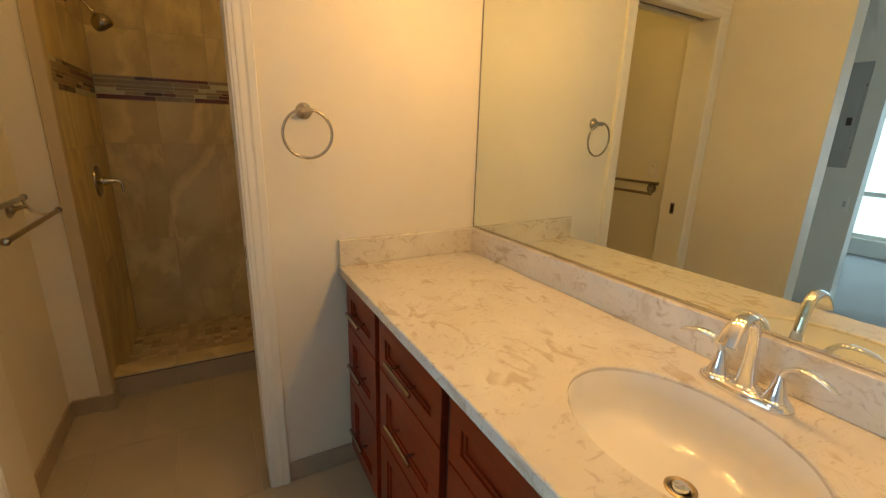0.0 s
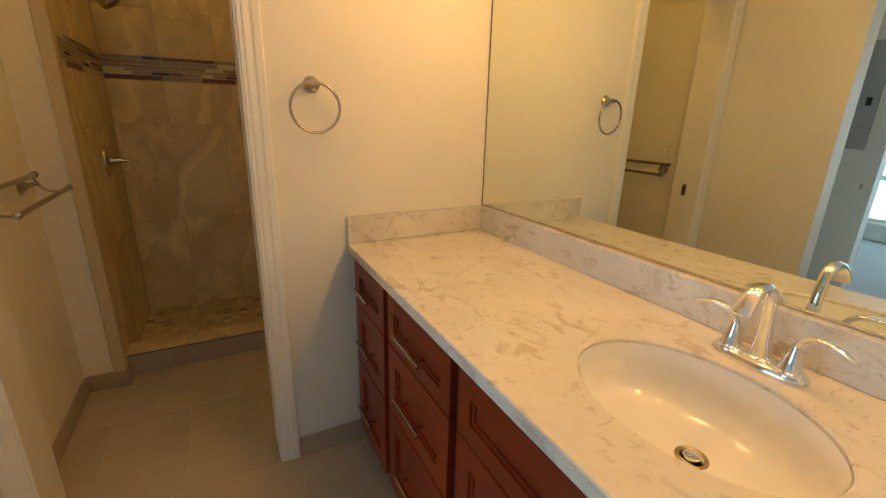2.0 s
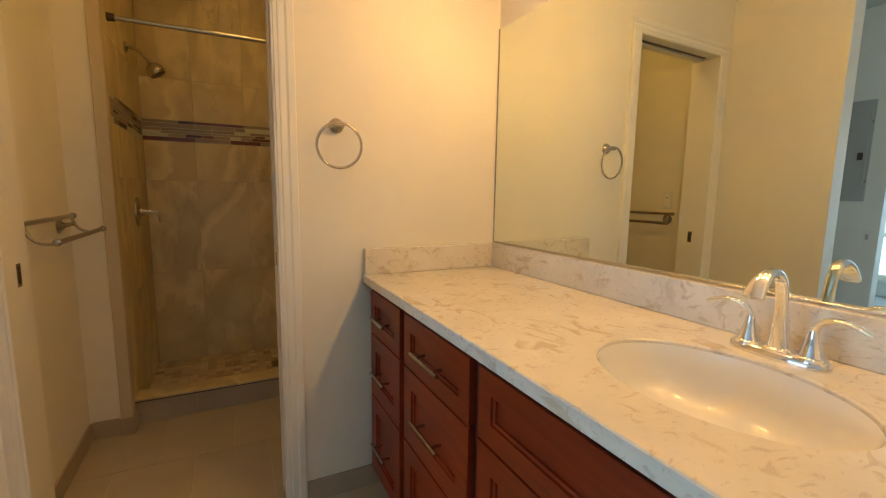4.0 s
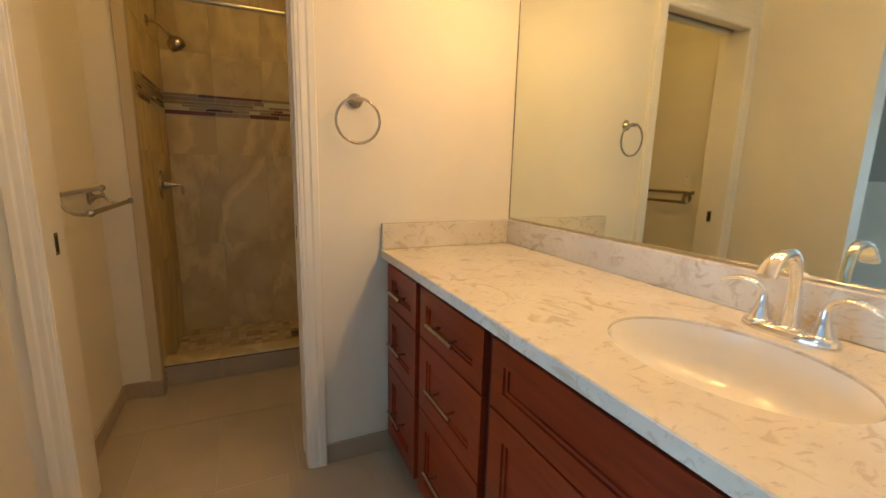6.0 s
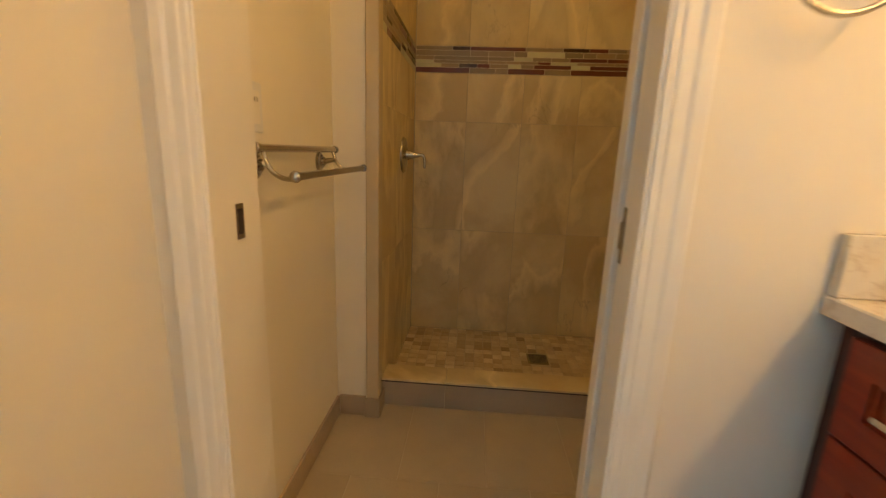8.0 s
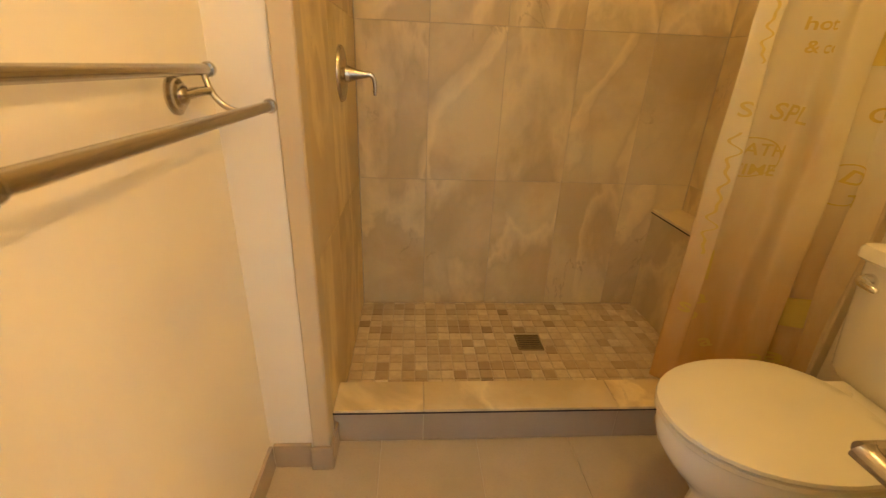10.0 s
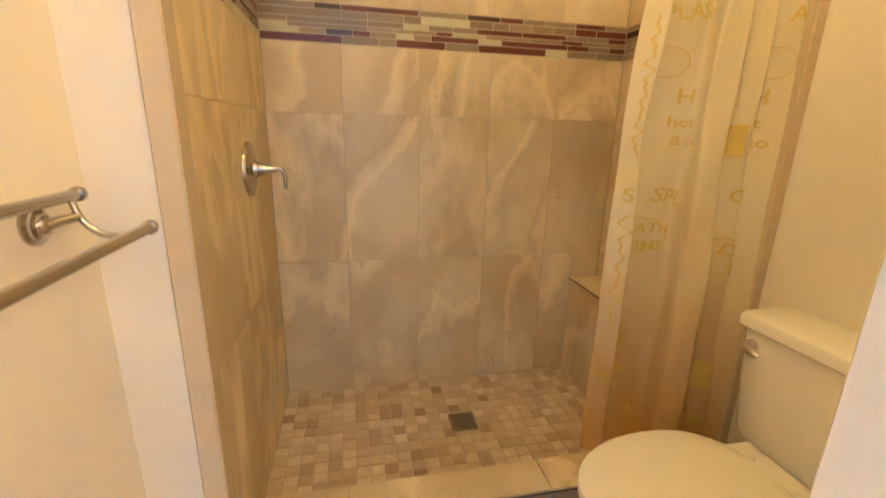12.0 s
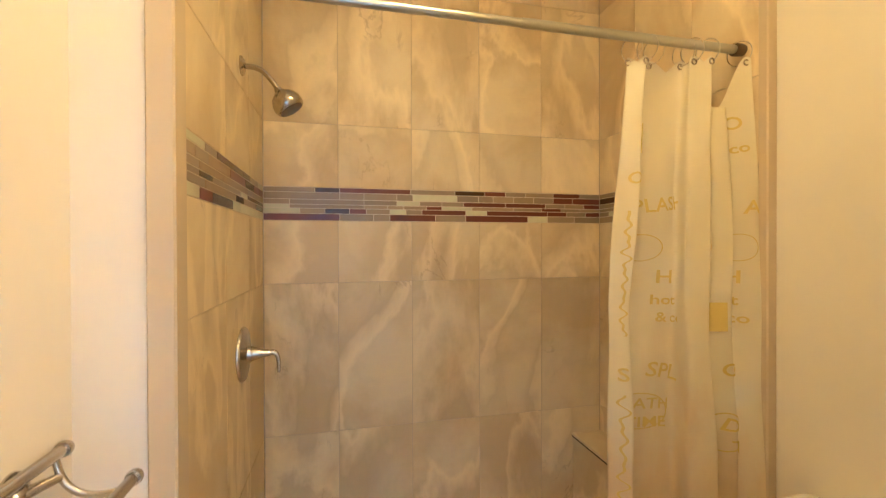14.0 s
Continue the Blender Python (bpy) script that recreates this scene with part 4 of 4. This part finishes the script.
def print_on(name, bm, u0):
    """Lay a flat print (x across, z up, metres) on the sheet."""
    for v in bm.verts:
        x, y, z = drape(min(0.995, max(0.005, u0 + v.co.x / CLOTH)), v.co.z)
        v.co = (x, y - 0.005, z)
    part(name, bm, M_PRINT, curt, "mustard yellow print")


def lettering(text, u0, z0, size, turn=0.0, squeeze=1.0):
    cu = bpy.data.curves.new("word", "FONT")
    cu.body, cu.size, cu.resolution_u, cu.offset = text, size, 3, 0.0008
    ob = new("word", cu)
    me = bpy.data.meshes.new_from_object(ob)
    bpy.data.objects.remove(ob)
    bm = bmesh.new()
    bm.from_mesh(me)
    bpy.data.meshes.remove(me)
    bmesh.ops.triangulate(bm, faces=bm.faces)
    bmesh.ops.subdivide_edges(bm, edges=[e for e in bm.edges if e.calc_length() > 0.012], cuts=2)
    c, s = math.cos(radians(turn)), math.sin(radians(turn))
    for v in bm.verts:
        a, b = v.co.x * squeeze, v.co.y
        v.co = (a * c - b * s, 0, z0 + a * s + b * c)
    print_on("lettering", bm, u0)


def patch(u0, z0, w, h):
    bm = bmesh.new()
    bmesh.ops.create_grid(bm, x_segments=10, y_segments=10, size=0.5)
    for v in bm.verts:
        v.co = (v.co.x * w, 0, z0 + v.co.y * h)
    print_on("print_patch", bm, u0)


def loop_print(u0, z0, w, h):
    n = 40
    rings = [[(f * w * math.cos(2 * math.pi * i / n), 0, z0 + f2 * h * math.sin(2 * math.pi * i / n)) for i in range(n)] for f, f2 in ((1.0, 1.0), (0.94, 0.93))]
    print_on("print_loop", loft(rings, caps=False), u0)


def squiggle(u0, z0, z1, width, turns):
    """A handwritten-looking upright wavy line."""
    n = 140
    rows = []
    for q in range(n + 1):
        f = q / n
        cx = width * (0.55 * math.sin(2 * math.pi * turns * f) + 0.45 * math.sin(2 * math.pi * turns * 1.63 * f + 1.1)) * (0.7 + 0.3 * math.sin(11 * f + turns))
        rows.append([(cx - 0.0028, 0, z0 + (z1 - z0) * f), (cx + 0.0028, 0, z0 + (z1 - z0) * f)])
    print_on("print_squiggle", loft(rows, closed=False), u0)


for text, u0, z0, size, turn, squeeze in (
        ("SPLASH", 0.235, 1.512, 0.060, 8, 0.74), ("H", 0.335, 1.302, 0.056, 0, 1), ("hot", 0.325, 1.236, 0.042, 0, 1), ("& co", 0.34, 1.182, 0.042, 0, 0.9),
        ("SPL", 0.31, 1.015, 0.064, -10, 0.85), ("S", 0.085, 1.02, 0.055, 0, 1), ("BATH", 0.25, 0.915, 0.048, -3, 0.8), ("TIME", 0.26, 0.855, 0.046, 0, 0.85),
        ("O", 0.09, 1.60, 0.05, 0, 1), ("O", 0.60, 1.02, 0.06, 0, 1), ("O", 0.69, 1.02, 0.055, 0, 1), ("D", 0.68, 0.86, 0.055, -20, 1), ("T", 0.71, 0.79, 0.05, 0, 1),
        ("B", 0.60, 1.42, 0.05, -30, 1), ("H", 0.885, 1.302, 0.056, 0, 1), ("ot", 0.88, 1.236, 0.042, 0, 1), ("co", 0.90, 1.182, 0.042, 0, 1), ("A", 0.94, 1.512, 0.058, 0, 1),
        ("O", 0.89, 1.77, 0.055, 0, 1), ("& co", 0.86, 1.69, 0.042, 8, 1), ("s", 0.08, 0.42, 0.07, 0, 1), ("a", 0.27, 0.42, 0.075, 12, 1), ("p", 0.25, 0.36, 0.07, 0, 1),
        ("a", 0.50, 0.26, 0.08, 0, 1), ("a", 0.66, 0.25, 0.08, 0, 1), ("a", 0.33, 0.25, 0.07, 20, 1)):
    lettering(text, u0, z0, size, turn, squeeze)
squiggle(0.105, 1.15, 1.52, 0.011, 7)
squiggle(0.10, 0.62, 0.98, 0.014, 5)
for u0, z0, w, h in ((0.19, 1.735, 0.066, 0.09), (0.66, 1.20, 0.07, 0.088), (0.27, 0.56, 0.035, 0.10), (0.68, 0.44, 0.06, 0.10)):
    patch(u0, z0, w, h)
for u0, z0, w, h in ((0.29, 1.41, 0.045, 0.042), (0.30, 0.905, 0.058, 0.058), (0.63, 1.41, 0.030, 0.045), (0.70, 0.85, 0.042, 0.06), (0.93, 1.41, 0.04, 0.042)):
    loop_print(u0, z0, w, h)

# ---- pieces: tiles of walls and floors ----
CACHE = {}


def piece(name, parent, mat, lo, hi, bevel=0.0012):
    """One tile as an object of its own; equal sizes share a mesh."""
    size = tuple(round(b - a, 4) for a, b in zip(lo, hi))
    key = (size, mat.name)
    if key not in CACHE:
        bm = bmesh.new()
        box(bm, [-s / 2 for s in size], [s / 2 for s in size], bevel)
        CACHE[key] = to_mesh(bm, name, mat)
    ob = new(name, CACHE[key])
    ob.location = [(a + b) / 2 for a, b in zip(lo, hi)]
    ob.parent = parent
    return ob


G = 0.0011
ZR = (0.009, 0.643, 1.266, 1.525), (1.663, 1.927, 2.537, TOP - 0.002)
XC = (SX0 + 0.003, -0.202, 0.110, 0.418, 0.723, SX1 - 0.001)
YC = (2.432, 2.757, 3.062, SY1 - 0.001)
for zs in ZR:
    for z0, z1 in zip(zs, zs[1:]):
        for x0, x1 in zip(XC, XC[1:]):
            piece("tile", sh_back, M_TILE, (x0 + G, SY1, z0 + G), (x1 - G, SY1 + 0.007, z1 - G))
        for y0, y1 in zip(YC, YC[1:]):
            piece("tile", sh_left, M_TILE, (SX0 - 0.007, y0 + G, z0 + G), (SX0, y1 - G, z1 - G))
            piece("tile", sh_right, M_TILE, (SX1, max(2.503, y0) + G, z0 + G), (SX1 + 0.007, y1 - G, z1 - G))

# mosaic band: six rows of strips of uneven length
rng = random.Random(5)
BAND = (0.021, 0.029, 0.021, 0.016, 0.022, 0.029)


def band(parent, a0, a1, place, weights=(5.5, 3.6, 3.4, 1.6, 3.2)):
    z = 1.663
    for h in BAND:
        a = a0
        while a < a1 - 0.004:
            w = rng.choice((0.07, 0.10, 0.10, 0.14, 0.20, 0.30))
            b = min(a1, a + w)
            if a1 - b < 0.03:
                b = a1
            m = rng.choices(M_STRIPS, weights)[0]
            lo, hi = place(a + 0.0013, b - 0.0013, z - h + 0.0013, z - 0.0013)
            piece("strip", parent, m, lo, hi, 0.0008)
            a = b
        z -= h
    lo, hi = place(a0, a1, z, 1.663)
    flat = 0 if hi[0] - lo[0] < 0.01 else 1
    mid = (lo[flat] + hi[flat]) / 2
    lo, hi = list(lo), list(hi)
    lo[flat], hi[flat] = mid - 0.0021, mid + 0.0021
    part("joint", boxes((lo, hi)), M_JOINT, parent)


band(sh_back, SX0 + 0.002, SX1 - 0.001, lambda a, b, z0, z1: ((a, SY1 - 0.001, z0), (b, SY1 + 0.006, z1)))
band(sh_left, 2.432, SY1 - 0.002, lambda a, b, z0, z1: ((SX0 - 0.006, a, z0), (SX0 + 0.001, b, z1)), (5, 1.4, 1.5, 3.5, 5))
band(sh_right, 2.503, SY1 - 0.002, lambda a, b, z0, z1: ((SX1 - 0.001, a, z0), (SX1 + 0.006, b, z1)))

# bathroom floor tiles
cols_a = [-0.815 + 0.305 * i for i in range(8)]
for r, (y0, y1) in enumerate(((-1.29, -0.71), (-0.71, -0.16), (-0.16, 0.39), (0.39, 0.94), (0.94, 1.495), (1.495, 2.03), (2.03, 2.462))):
    off = (0.0, 0.255, 0.0, 0.255, 0.255, 0.0, 0.16)[r]
    xs = sorted({-0.798, 1.06, *[round(c + off, 4) for c in cols_a + [-0.815 - 0.305] if -0.79 < c + off < 1.05]})
    for x0, x1 in zip(xs, xs[1:]):
        piece("tile", floor, M_FTILE, (x0 + 0.0013, y0 + 0.0013, -0.012), (x1 - 0.0013, y1 - 0.0013, 0.0), 0.001)

# shower floor mosaic: the nearest 300 stones singly, the rest joined
P = 0.0508
stones = []
nx, ny = int((SX1 - SX0) / P), int((SY1 - SY0) / P)
for j in range(ny + 1):
    for i in range(nx + 1):
        x0, y0 = SX0 + i * P, SY0 + 0.003 + j * P
        x1, y1 = min(x0 + P, SX1), min(y0 + P, SY1)
        if x1 - x0 < 0.012 or y1 - y0 < 0.012 or (x0 > 0.88 and y0 > 2.79) or (0.17 < x0 < 0.30 and 2.89 < y0 < 3.015):
            continue
        stones.append((x0, y0, x1, y1))
rest = bmesh.new()
for q, (x0, y0, x1, y1) in enumerate(stones):
    lift = 0.0002 * rng.randint(-4, 6)
    lo, hi = (x0 + 0.0018, y0 + 0.0018, 0.0), (x1 - 0.0018, y1 - 0.0018, 0.0095)
    if q < 300:
        ob = piece("stone", sh_floor, M_MOSAIC, lo, hi, 0.002)
        ob.location.z += lift
    else:
        box(rest, (lo[0], lo[1], lift), (hi[0], hi[1], hi[2] + lift), 0.002)
for x0, x1, y0, y1 in ((0.175, 0.197, 2.905, 3.03), (0.313, 0.325, 2.905, 3.03)):
    box(rest, (x0, y0, 0), (x1, y1, 0.009), 0.002)
tagged(part("stones", rest, M_MOSAIC2, sh_floor), kind="stuff")
